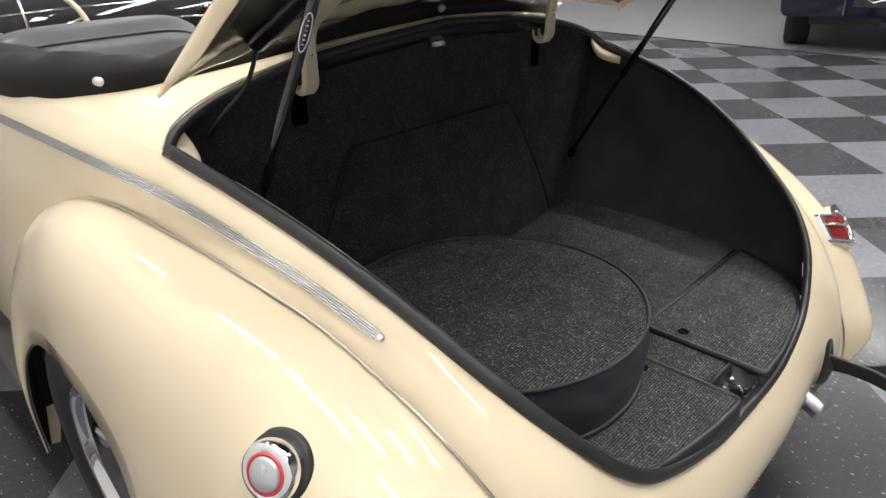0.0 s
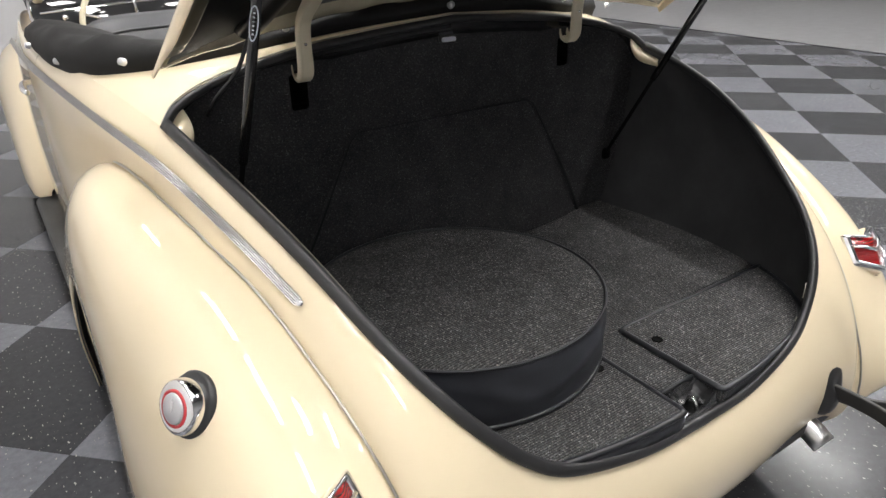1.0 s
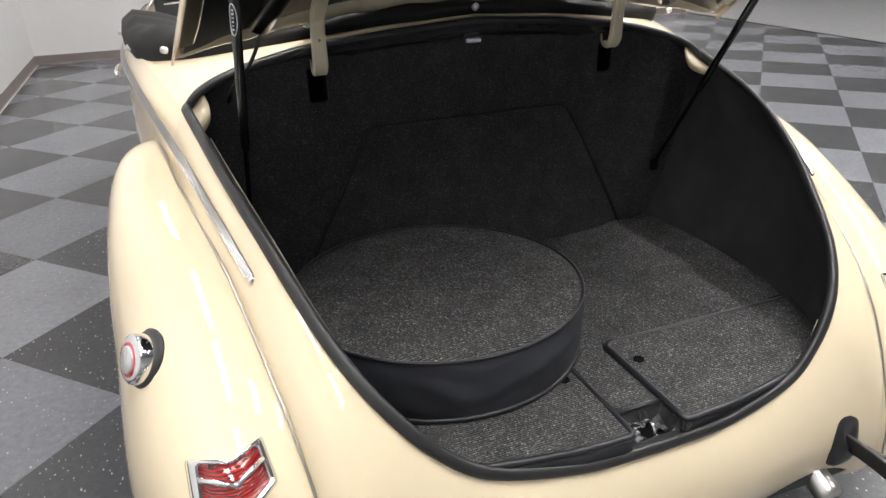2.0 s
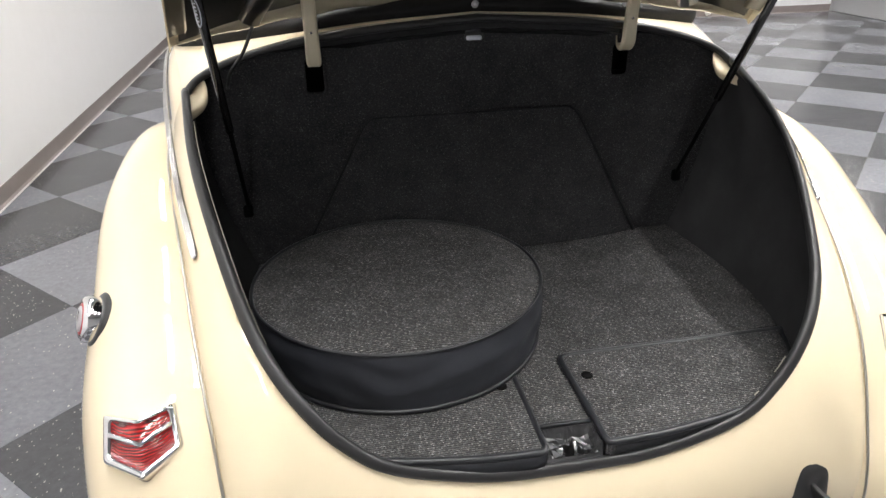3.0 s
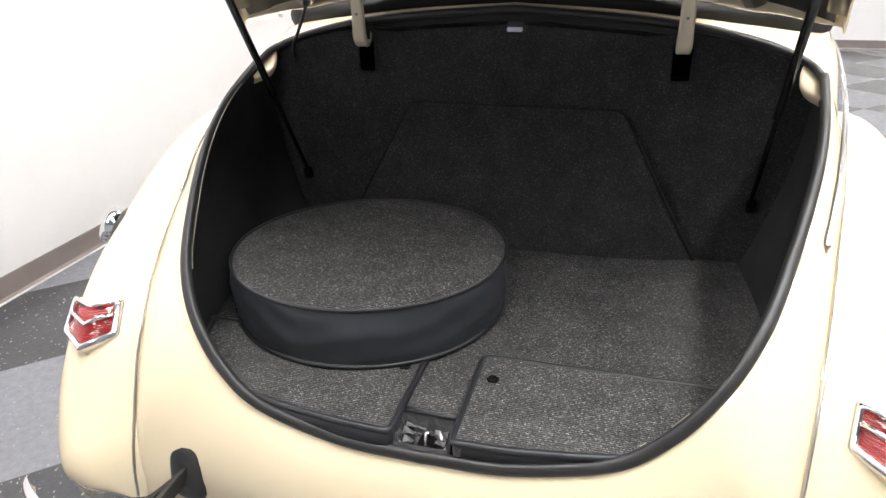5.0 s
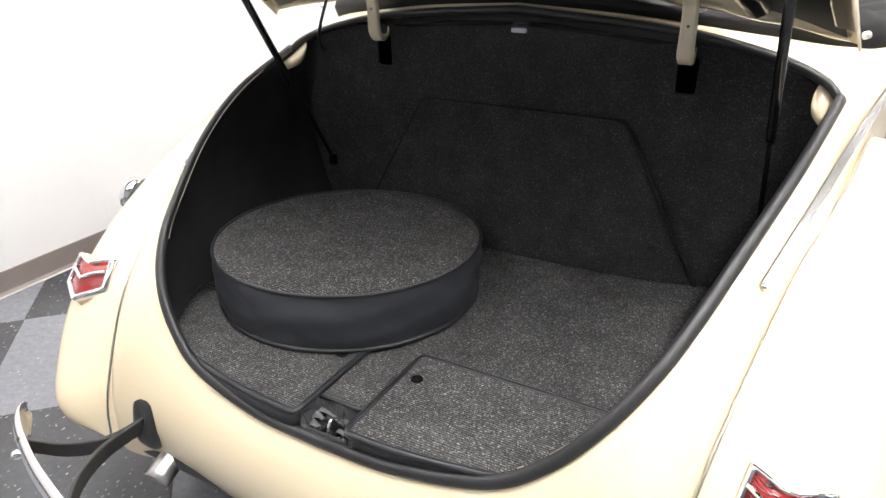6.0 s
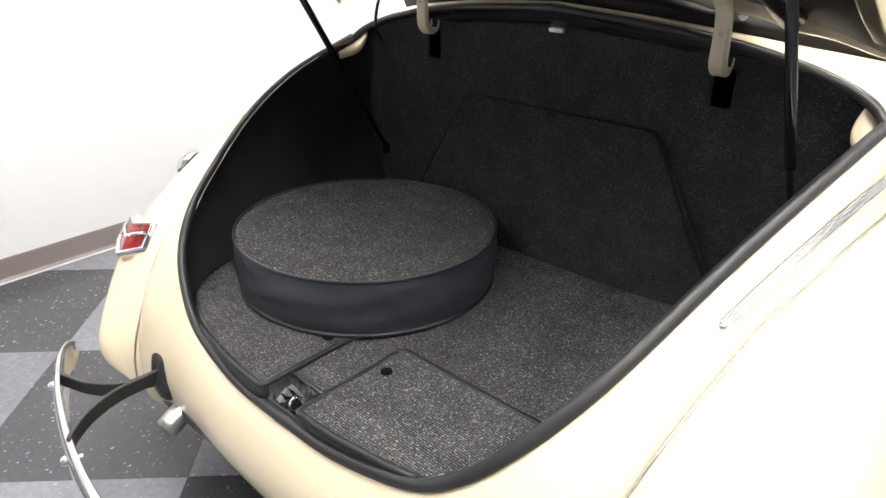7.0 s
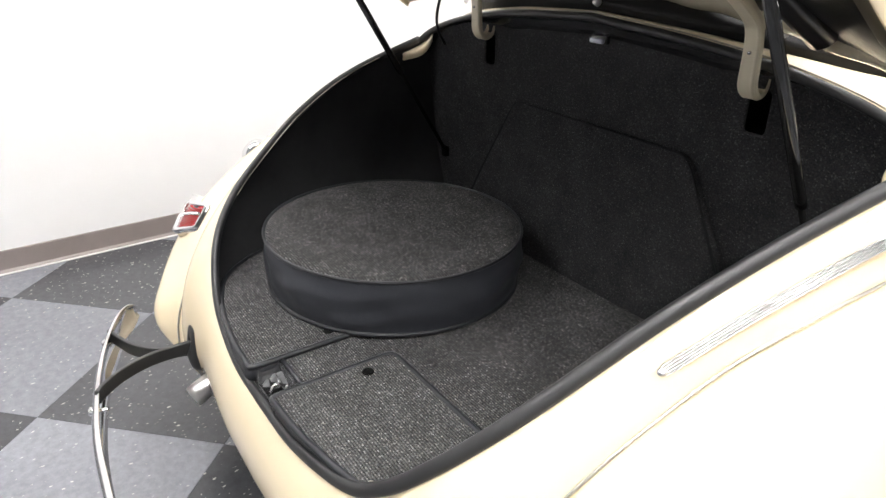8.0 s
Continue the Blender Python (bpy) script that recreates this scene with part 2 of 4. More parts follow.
def facing(at, normal, up=(0, 0, 1)):
    """Local z along normal, local y as far up as it goes."""
    z = Vector(normal).normalized()
    x = Vector(up).cross(z).normalized()
    y = z.cross(x)
    return Matrix.Translation(at) @ Matrix((x, y, z)).transposed().to_4x4()



def rounded(poly, r, n=5):
    """The polygon with its corners rounded."""
    out = []
    for i, p in enumerate(poly):
        p, a, c = Vector(p), Vector(poly[i - 1]), Vector(poly[(i + 1) % len(poly)])
        q0, q1 = p + (a - p).normalized() * r, p + (c - p).normalized() * r
        for k in range(n + 1):
            u = k / n
            out.append(q0 * (1 - u) ** 2 + p * (2 * u * (1 - u)) + q1 * u * u)
    return out

# ---- showroom --------------------------------------------------------------
WALL_X, FRONT_Y, BACK_Y, RIGHT_X, HIGH = -2.148, 8.0, -6.0, 20.0, 4.6
HALL_Y = 13.0
SIDE = 0.61
NODE = V(-1.028, 0.977, 0)
E1, E2 = V(1, 1, 0) * (SIDE / math.sqrt(2)), V(-1, 1, 0) * (SIDE / math.sqrt(2))
EDGE_X = 7.0

floor = tagged(part("floor", box((WALL_X - 0.2, BACK_Y - 0.2, -0.2), (RIGHT_X + 0.2, HALL_Y + 0.2, -0.004)), GROUT, smooth=False), "dark and grey checkered vinyl tile showroom floor", "floor", kind="structure")
slab = part("concrete_floor", box((EDGE_X, BACK_Y, -0.004), (RIGHT_X, HALL_Y, 0.003)), CONCRETE, smooth=False)
tagged(slab, "smooth grey sealed concrete floor beyond the tiles", "floor", kind="structure")
strip = part("trim", box((EDGE_X - 0.02, BACK_Y, -0.002), (EDGE_X + 0.02, FRONT_Y, 0.006), 0.002), DARK_METAL, smooth=False)
tagged(strip, "thin dark edging strip between tile and concrete", "trim", kind="structure")


def wall(name, lo, hi, label, paint_mat=WALL):
    return tagged(part(name, box(lo, hi), paint_mat, smooth=False), label, "wall", kind="structure")


wall("wall_west", (WALL_X - 0.15, BACK_Y - 0.15, -0.2), (WALL_X, FRONT_Y + 0.15, HIGH), "plain white painted showroom wall beside the car")
wall("wall_north", (WALL_X, FRONT_Y, -0.2), (EDGE_X - 0.04, FRONT_Y + 0.15, HIGH), "plain white painted wall across the showroom")
wall("wall_corner", (EDGE_X - 0.19, FRONT_Y + 0.15, -0.2), (EDGE_X - 0.04, HALL_Y, HIGH), "plain white painted wall round the corner of the hall")
wall("wall_hall", (EDGE_X - 0.19, HALL_Y, -0.2), (RIGHT_X, HALL_Y + 0.15, HIGH), "plain white painted wall at the end of the hall")
# Added wall, out of view; its grey cuts light bounced into the trunk.
wall("closing_wall_south", (WALL_X, BACK_Y - 0.15, -0.2), (RIGHT_X, BACK_Y, HIGH), "plain grey wall added out of view to close the open end", WALL_GREY)
wall("wall_east", (RIGHT_X, BACK_Y - 0.15, -0.2), (RIGHT_X + 0.15, HALL_Y + 0.15, HIGH), "plain white painted far end wall")
tagged(part("ceiling", box((WALL_X - 0.15, BACK_Y - 0.15, HIGH), (RIGHT_X + 0.15, HALL_Y + 0.15, HIGH + 0.1)), CEIL, smooth=False), "grey painted showroom ceiling", "ceiling", kind="structure")


def cove(name, a, b, inward):
    """A cove base: a thin upright strip with a rounded top and a flared toe."""
    prof = [(0.0, 0.0), (0.012, 0.0), (0.009, 0.006), (0.004, 0.014), (0.004, 0.096), (0.002, 0.1), (0.0, 0.1)]
    bm = bmesh.new()
    add_grid(bm, [[Vector(p) + Vector(inward) * u + V(0, 0, w) for u, w in prof] for p in (a, b)])
    ob = part(name, bm, BASE, smooth=False)
    return tagged(ob, "taupe grey vinyl cove base along the wall", "baseboard", kind="structure")


cove("baseboard_1", (WALL_X, BACK_Y, 0.001), (WALL_X, FRONT_Y, 0.001), (1, 0, 0))
cove("baseboard_2", (WALL_X, FRONT_Y, 0.001), (EDGE_X - 0.04, FRONT_Y, 0.001), (0, -1, 0))
tagged(part("trim", box((WALL_X + 0.012, BACK_Y, 0.0), (WALL_X + 0.024, FRONT_Y, 0.004), 0.001), CAULK, smooth=False), "pale line of caulk under the wall base", "trim", kind="structure")

# ceiling tubes in rows along the room
fixture = thing("ceiling_light", (0, 0, HIGH), "long white fluorescent strip light on the ceiling", "ceiling light", "ceiling strip lights")
bm = box((-0.17, -0.70, -0.06), (0.17, 0.70, -0.001), 0.01)
part("housing", bm, HOUSING, fixture, smooth=False)
part("diffuser", box((-0.14, -0.66, -0.08), (0.14, 0.66, -0.061), 0.008), GLOW, fixture, "glowing diffuser", smooth=False)
# Out of view; (0.6, -1.2) and (-0.8, -2.9) added to light hatch and tail.
ROWS = {-0.8: (-2.9, -0.8, 0.8, 3.6), 0.6: (-1.2,), 2.0: (-1.7, -0.3, 1.1, 6.4), 4.2: (-1.9, -0.4, 1.1, 3.6, 6.4), 6.2: (2.0, 4.6), 9.6: (0.8, 3.6, 6.4, 9.6)}
LAMPS = [(x, y) for x, row in ROWS.items() for y in row]
fixture.location = (*LAMPS[0], HIGH)
for x, y in LAMPS[1:]:
    copy_thing(fixture, pose(x, y, HIGH))

# ---- the convertible -------------------------------------------------------
car = thing("convertible_car", (-0.03, 0, 0), "cream 1940s convertible with its trunk lid open", "car")

# rim of the trunk opening, one half: from the front corner down to the middle of the tail
RIM_K = [(0.668, 0.432, 1.036), (0.632, 0.187, 0.975), (0.591, 0.011, 0.901), (0.542, -0.141, 0.805), (0.502, -0.222, 0.742), (0.453, -0.276, 0.680),
         (0.392, -0.308, 0.617), (0.309, -0.330, 0.568), (0.15, -0.349, 0.540), (0, -0.352, 0.535)]
OUT_K = [(0.712, 0.43, 0.925), (0.685, 0.2, 0.892), (0.645, 0.02, 0.835), (0.608, -0.17, 0.725), (0.585, -0.285, 0.605), (0.572, -0.355, 0.46),
         (0.572, -0.365, 0.305), (0.42, -0.345, 0.30), (0.2, -0.358, 0.295), (0, -0.362, 0.29)]
TOP_K = [(0, 0.43, 1.178), (0.223, 0.441, 1.162), (0.395, 0.455, 1.138), (0.54, 0.462, 1.105), (0.63, 0.452, 1.07), (0.668, 0.432, 1.036)]
BOOT_K = [(0, 0.445, 1.185), (0.22, 0.458, 1.172), (0.38, 0.487, 1.153), (0.53, 0.538, 1.131), (0.65, 0.625, 1.108), (0.74, 0.80, 1.09)]
RIM, OUT, TOP, BOOT = (spline(k, 8) for k in (RIM_K, OUT_K, TOP_K, BOOT_K))
HEART = V(0, 0.15, 0.62)


def outward(p, d):
    return d if d.dot(p - HEART) > 0 else -d


def strip_normals(a, b):
    out = []
    for i, p in enumerate(a):
        tan = a[min(i + 1, len(a) - 1)] - a[max(i - 1, 0)]
        out.append(outward(p, tan.cross(b[i] - p).normalized()))
    return out


def skin(bm, a, b, bulge, steps, lip=True):
    """A bowed sheet from curve a (with a rolled lip) to curve b, and its mirror image."""
    nor = strip_normals(a, b)
    for side in (1, -1):
        rows = []
        for i, (p, q) in enumerate(zip(a, b)):
            h = bulge[i] if isinstance(bulge, list) else bulge
            ins = (p - q).normalized()
            row = [p + ins * 0.005 - nor[i] * 0.008, p + ins * 0.0025 - nor[i] * 0.002] if lip else []
            for k in range(steps + 1):
                v = k / steps
                row.append(p.lerp(q, v) + nor[i] * (h * 4 * v * (1 - v)))
            rows.append([Vector((side * w.x, w.y, w.z)) for w in row])
        add_grid(bm, rows)


bm = bmesh.new()
bow = [v.x for v in spline([(0.008, 0, 0), (0.008, 0, 0), (0.008, 0, 0), (0.012, 0, 0), (0.018, 0, 0), (0.026, 0, 0), (0.030, 0, 0), (0.034, 0, 0), (0.036, 0, 0), (0.036, 0, 0)], 8)]
skin(bm, RIM, OUT, bow, 8)
skin(bm, TOP, BOOT, 0.004, 6, lip=False)
# quarter panels, doors and sills
STATIONS = [
    [(0.652, 0.36, 1.012), (0.680, 0.36, 0.965), (0.695, 0.36, 0.91), (0.69, 0.36, 0.8), (0.68, 0.36, 0.7)],
    [(0.668, 0.432, 1.036), (0.697, 0.43, 0.985), (0.712, 0.43, 0.925), (0.705, 0.43, 0.8), (0.69, 0.43, 0.7)],
    [(0.7020, 0.60, 1.0660), (0.734, 0.60, 1.013), (0.736, 0.60, 0.925), (0.735, 0.60, 0.80), (0.72, 0.6, 0.72)],
    [(0.74, 0.80, 1.09), (0.765, 0.8, 1.032), (0.768, 0.80, 0.92), (0.77, 0.8, 0.76), (0.75, 0.8, 0.68)],
    [(0.768, 1.05, 1.088), (0.79, 1.05, 1.05), (0.80, 1.05, 0.92), (0.80, 1.05, 0.68), (0.77, 1.05, 0.52)],
    [(0.778, 1.35, 1.085), (0.798, 1.35, 1.055), (0.812, 1.35, 0.92), (0.81, 1.35, 0.6), (0.78, 1.35, 0.3)],
    [(0.765, 1.9, 1.085), (0.785, 1.9, 1.055), (0.805, 1.9, 0.92), (0.81, 1.9, 0.6), (0.78, 1.9, 0.3)],
    [(0.70, 2.5, 1.08), (0.72, 2.5, 1.05), (0.75, 2.5, 0.92), (0.76, 2.5, 0.6), (0.75, 2.5, 0.3)],
    [(0.52, 3.2, 1.0), (0.55, 3.2, 0.96), (0.58, 3.2, 0.85), (0.6, 3.2, 0.6), (0.6, 3.2, 0.3)],
]
for side in (1, -1):
    along = list(zip(*[spline(s, 5) for s in STATIONS]))
    rows = [spline(line, 6) for line in along]
    add_grid(bm, [[Vector((side * p.x, p.y, p.z)) for p in r] for r in rows])
bmesh.ops.remove_doubles(bm, verts=bm.verts, dist=0.0015)
part("body", bm, CREAM, car)

# shut line of the doors
for side in (1, -1):
    u = (1.21 - 1.05) / 0.3
    line = spline([Vector(p).lerp(Vector(q), u) for p, q in zip(STATIONS[4], STATIONS[5])], 8)
    part("shut_line", tube([V(side * (p.x + 0.0005), p.y, p.z) for p in line], 0.0028, V(0, 1, 0), 6), VOID, car, "dark gap at the rear edge of the door")

# hood and cowl ahead of the cabin
bm = bmesh.new()
rows = []
for y, w, z in ((2.52, 0.70, 1.13), (2.8, 0.62, 1.08), (3.3, 0.46, 0.96), (3.9, 0.28, 0.84), (4.1, 0.2, 0.6)):
    rows.append([V(w * math.sin(a), y, 0.55 + (z - 0.55) * math.cos(a) ** 0.6) for a in np.linspace(-math.pi / 2, math.pi / 2, 17)])
add_grid(bm, rows)
part("hood", bm, CREAM, car)
# floor pan, so that no light comes through from below
part("underbody", box((-0.66, -0.36, 0.30), (0.66, 3.6, 0.34), 0.01), ARM_BLACK, car, "black underbody", smooth=False)

# rear fenders: swept from the seam on the body to the lip of the wheel opening
SEAM_K = [(0.845, 1.085, 0.14), (0.772, 1.10, 0.42), (0.768, 1.03, 0.66), (0.758, 0.90, 0.82), (0.745, 0.74, 0.902), (0.728, 0.56, 0.932), (0.702, 0.32, 0.915),
          (0.672, 0.16, 0.88), (0.645, 0.02, 0.835), (0.612, -0.155, 0.735), (0.588, -0.27, 0.625), (0.574, -0.345, 0.49), (0.572, -0.372, 0.41), (0.576, -0.378, 0.335)]
LIP_K = [(0.872, 1.072, 0.13), (0.886, 0.99, 0.34), (0.880, 0.906, 0.5), (0.872, 0.790, 0.600), (0.873, 0.665, 0.638), (0.878, 0.550, 0.637), (0.880, 0.455, 0.617),
         (0.884, 0.345, 0.53), (0.897, 0.29, 0.28), (0.889, 0.09, 0.252), (0.842, -0.15, 0.262), (0.783, -0.318, 0.248), (0.718, -0.358, 0.287), (0.602, -0.385, 0.352)]
FULL = 0.80
BULGE_K = [0.012, 0.0, -0.014, -0.024, -0.012, 0.016, 0.029, 0.037, 0.042, 0.044, 0.047, 0.045, 0.042, 0.007]


def fender(side, gap=0.0):
    bm = bmesh.new()
    s, l = spline(SEAM_K, 6), spline(LIP_K, 6)
    h = [v.x for v in spline([(b, 0, 0) for b in BULGE_K], 6)]
    rows = []
    for i, (p, q) in enumerate(zip(s, l)):
        tan = (s[min(i + 1, len(s) - 1)] - s[max(i - 1, 0)]).normalized()
        up = V(0, -tan.z, tan.y)
        up = (up if up.dot(V(0, p.y - 0.45, p.z - 0.3)) > 0 else -up).normalized()
        row = [p + V(-0.012, 0, 0) - up * 0.006]
        for k in range(15):
            a = math.pi / 2 * k / 14
            sx, dz = math.sin(a) ** FULL, 1 - math.cos(a) ** FULL
            row.append(V(p.x + (q.x - p.x) * sx, p.y + (q.y - p.y) * dz, p.z + (q.z - p.z) * dz) + up * (h[i] * math.sin(2 * a)))
        row += [q + V(-0.004, 0, 0.002), q + V(-0.010, 0, 0.004)]
        rows.append([Vector((side * w.x, w.y, w.z)) for w in row])
    if gap:
        rows = [[w + (V(side * 0.55, 0.5, 0.35) - w).normalized() * gap for w in r[4:-1]] for r in rows]
    add_grid(bm, rows)
    return bm


for side in (1, -1):
    fen = part("rear_fender", fender(side), CREAM, car)
    part("fender_liner", fender(side, 0.006), ARM_BLACK, fen, "black inside of the fender")
    seam = [Vector((side * p.x, p.y, p.z)) for p in spline(SEAM_K, 8)[14:]]
    outs = [V(side * 0.5, -0.25, 0.8).normalized()] * len(seam)
    bm = bmesh.new()
    add_sweep(bm, [p + V(side * 0.0035, -0.002, 0.0055) for p in seam], outs, disc(0.0025, 8))
    part("fender_welt", bm, POLISHED, fen, "thin bright welt along the fender seam")

# beltline moulding: five fine bright ribs with a rounded tip
TRIM_K = [(0.80, 1.95, 1.035), (0.805, 1.35, 1.045), (0.789, 0.99, 1.045), (0.746, 0.65, 1.018), (0.696, 0.352, 0.981), (0.649, 0.115, 0.917), (0.611, -0.036, 0.851)]
for side in (1, -1):
    path = even([Vector((side * (p.x + 0.003), p.y, p.z + 0.002)) for p in spline(TRIM_K, 10)], 90)
    tip, last = path[-1], path[-2]
    path = path[:-1] + [last.lerp(tip, u) for u in (0.4, 0.6, 0.75, 0.87, 0.95, 1.0)]
    wid = [0.68 - 0.03 * max(0, (i - 49) / 40) for i in range(89)] + [0.65, 0.63, 0.59, 0.50, 0.36, 0.12]
    outs = [V(side * 0.76, -0.15, 0.62).normalized()] * len(path)
    mould = bmesh.new()
    add_sweep(mould, path, outs, [(-0.003, -0.0125), (0.0012, -0.012), (0.0012, 0.012), (-0.003, 0.0125)], scale=wid)
    mould = part("beltline_moulding", mould, STEEL, car, "ribbed bright metal side moulding", smooth=False)
    for off in (-2, -1, 0, 1, 2):
        line = []
        for i, p in enumerate(path):
            t = (path[min(i + 1, len(path) - 1)] - path[max(i - 1, 0)]).normalized()
            line.append(p + t.cross(outs[i]).normalized() * (off * 0.0052 * wid[i]) + outs[i] * 0.001)
        part("rib", tube(line, 0.0020, outs[0], 8, squash=0.9, scale=wid), RIB, mould)
    part("tip", lathe([(0.0, 0.0040), (0.004, 0.0036), (0.0062, 0.002), (0.0068, -0.002)], 18, facing(path[-3] + outs[0] * 0.0005, outs[0])), CHROME, mould, "rounded bright tip")

# rubber seal round the opening, and the painted pinch edge inside it
for name, curve, other in (("trunk_seal", RIM, OUT), ("trunk_seal", TOP, BOOT)):
    nor = strip_normals(curve, other)
    mid = [p + (p - q).normalized() * 0.0105 + n * 0.001 for p, q, n in zip(curve, other, nor)]
    inner = [p + (p - q).normalized() * 0.0212 - n * 0.0075 for p, q, n in zip(curve, other, nor)]
    if curve is RIM:
        loop, ln, li = mid + mirror(mid)[-2::-1], nor + mirror(nor)[-2::-1], inner + mirror(inner)[-2::-1]
    else:
        loop, ln, li = mirror(mid)[::-1] + mid[1:], mirror(nor)[::-1] + nor[1:], mirror(inner)[::-1] + inner[1:]
    if curve is RIM:
        loop[0], loop[-1] = loop[0].lerp(loop[1], 0.4), loop[-1].lerp(loop[-2], 0.4)
    bm = bmesh.new()
    wide = 0.0118 if curve is RIM else 0.0092
    flat = [(0.0085 * math.copysign(abs(math.cos(a)) ** 0.8, math.cos(a)), wide * math.sin(a)) for a in np.linspace(0, 2 * math.pi, 16, endpoint=False)]
    add_sweep(bm, loop, ln, flat)
    part(name, bm, RUBBER, car, "black rubber trunk seal")
    if curve is RIM:
        half = len(mid)
        for k0, k1 in ((44, 48), (51, 53), (half * 2 - 33, half * 2 - 6)):
            bm = bmesh.new()
            add_sweep(bm, li[k0:k1], ln[k0:k1], [(0.0008, -0.0006), (0.0011, 0.0), (0.0008, 0.0006), (-0.001, 0.0006), (-0.001, -0.0006)])
            part("pinch_edge", bm, PINCH, car, "worn bright edge inside the seal")
    else:
        # painted flange under the front edge, with a fine bright bead along it
        bm = bmesh.new()
        rows = [[p + V(0, 0.004, -0.004), p + V(0, 0.012, -0.020), p + V(0, 0.020, -0.036), p + V(0, 0.058, -0.037)] for p in loop]
        add_grid(bm, rows)
        part("gutter_flange", bm, DARK_METAL, car, "black painted gutter under the front edge")
        part("bead", tube([p + V(0, 0.0135, 0.0085) for p in loop], 0.0018, V(0, 0, 1), 8), PINCH, car, "fine bright bead above the seal")

BACK = 0.457
# trunk lining: two side walls, the back wall with hinge slots, the gutter and the floor
LINE_K = [(0.565, 0.455, 0.57), (0.585, 0.2, 0.57), (0.57, 0.0, 0.57), (0.53, -0.14, 0.57), (0.495, -0.21, 0.57), (0.445, -0.265, 0.57),
          (0.38, -0.30, 0.55), (0.30, -0.322, 0.52), (0.15, -0.338, 0.505), (0, -0.342, 0.50)]
LINE = spline(LINE_K, 8)
for side in (1, -1):
    bm = bmesh.new()
    nor = strip_normals(RIM, OUT)
    rows = []
    for i, (p, q) in enumerate(zip(RIM, LINE)):
        top = p + (p - OUT[i]).normalized() * 0.012 - nor[i] * 0.006
        row = []
        for k in range(9):
            v = k / 8
            w = top.lerp(q, v) + nor[i] * (0.03 * 4 * v * (1 - v) * min(1, max(0, (p.z - 0.6) * 4)))
            row.append(Vector((side * w.x, w.y, w.z)))
        if i == 0:
            rows.append([Vector((w.x, BACK + 0.004, w.z)) for w in row])
        rows.append(row)
    add_grid(bm, rows)
    part("side_lining", bm, SIDE_CARPET, car, "charcoal carpet side lining, darkened for shade")


def top_z(x):
    x = abs(x)
    for a, b in zip(TOP, TOP[1:]):
        if a.x <= x <= b.x:
            return a.z + (b.z - a.z) * (x - a.x) / (b.x - a.x) - 0.012
    return 1.02


SLOT = (0.357, 0.397, 1.018, 1.092)
bm = bmesh.new()
xs = sorted({round(s * v, 4) for v in [0, 0.06, 0.12, 0.18, 0.24, 0.30, SLOT[0], SLOT[1], 0.45, 0.5, 0.54, 0.58, 0.61, 0.64, 0.66] for s in (1, -1)})
zs = [0.5, 0.62, 0.75, 0.88, SLOT[2], SLOT[3], 9.0]
grid = [[bm.verts.new((x, BACK + 0.02 * (z > 1.0) * 0, min(z, top_z(x)))) for z in zs] for x in xs]
for i in range(len(xs) - 1):
    for j in range(len(zs) - 1):
        mid = abs(xs[i] + xs[i + 1]) / 2
        if j == 4 and SLOT[0] < mid < SLOT[1]:
            continue
        bm.faces.new((grid[i][j], grid[i + 1][j], grid[i + 1][j + 1], grid[i][j + 1]))
bmesh.ops.remove_doubles(bm, verts=bm.verts, dist=1e-5)
part("back_lining", bm, CARPET_SHADED, car, "charcoal carpet bulkhead lining")
for s in (1, -1):
    bm = box((s * 0.38 - 0.03, BACK + 0.002, 0.99), (s * 0.38 + 0.03, BACK + 0.08, 1.105))
    bmesh.ops.delete(bm, geom=[fc for fc in bm.faces if fc.calc_center_median().y < BACK + 0.01], context="FACES")
    slot = part("hinge_slot", bm, VOID, car, "dark slot for the lid hinge", smooth=False)
    hole = rounded([V(-0.020, -0.037, 0), V(0.020, -0.037, 0), V(0.020, 0.037, 0), V(-0.020, 0.037, 0)], 0.009, 4)
    bm = bmesh.new()
    turn = facing((s * 0.377, BACK, 1.055), (0, -1, 0))
    ring = [[turn @ V(p.x * k + math.copysign(g, p.x), p.y * k + math.copysign(g, p.y), h) for p in hole] for k, g, h in ((1.0, -0.001, -0.004), (1.0, -0.0005, 0.001), (1.0, 0.003, 0.0022), (1.0, 0.007, 0.0015), (1.0, 0.009, -0.001))]
    add_grid(bm, ring, close_v=True)
    part("slot_edging", bm, CARPET_SHADED, slot, "turned carpet edge of the slot")
# access panel with a bound edge on the bulkhead


P_LOW, P_TOP, P_ROUND = 0.584, 0.947, 0.03


def panel_half(z):
    w = 0.461 + (0.262 - 0.461) * (z - P_LOW) / (P_TOP - P_LOW)
    over = max(0.0, z - (P_TOP - P_ROUND))
    return w - 0.6 * (P_ROUND - math.sqrt(max(P_ROUND ** 2 - over ** 2, 0)))


def panel_at(u, z):
    """The soft panel bows out towards the tail at its foot."""
    x = u * panel_half(z)
    v = (z - P_LOW) / (P_TOP - P_LOW)
    return V(x, BACK - 0.010 - 0.046 * (1 - min(1, abs(x) / 0.461) ** 3.2) * (1 - v) ** 1.4 - 0.0025 * math.sin(5 * x + 7 * z), z)


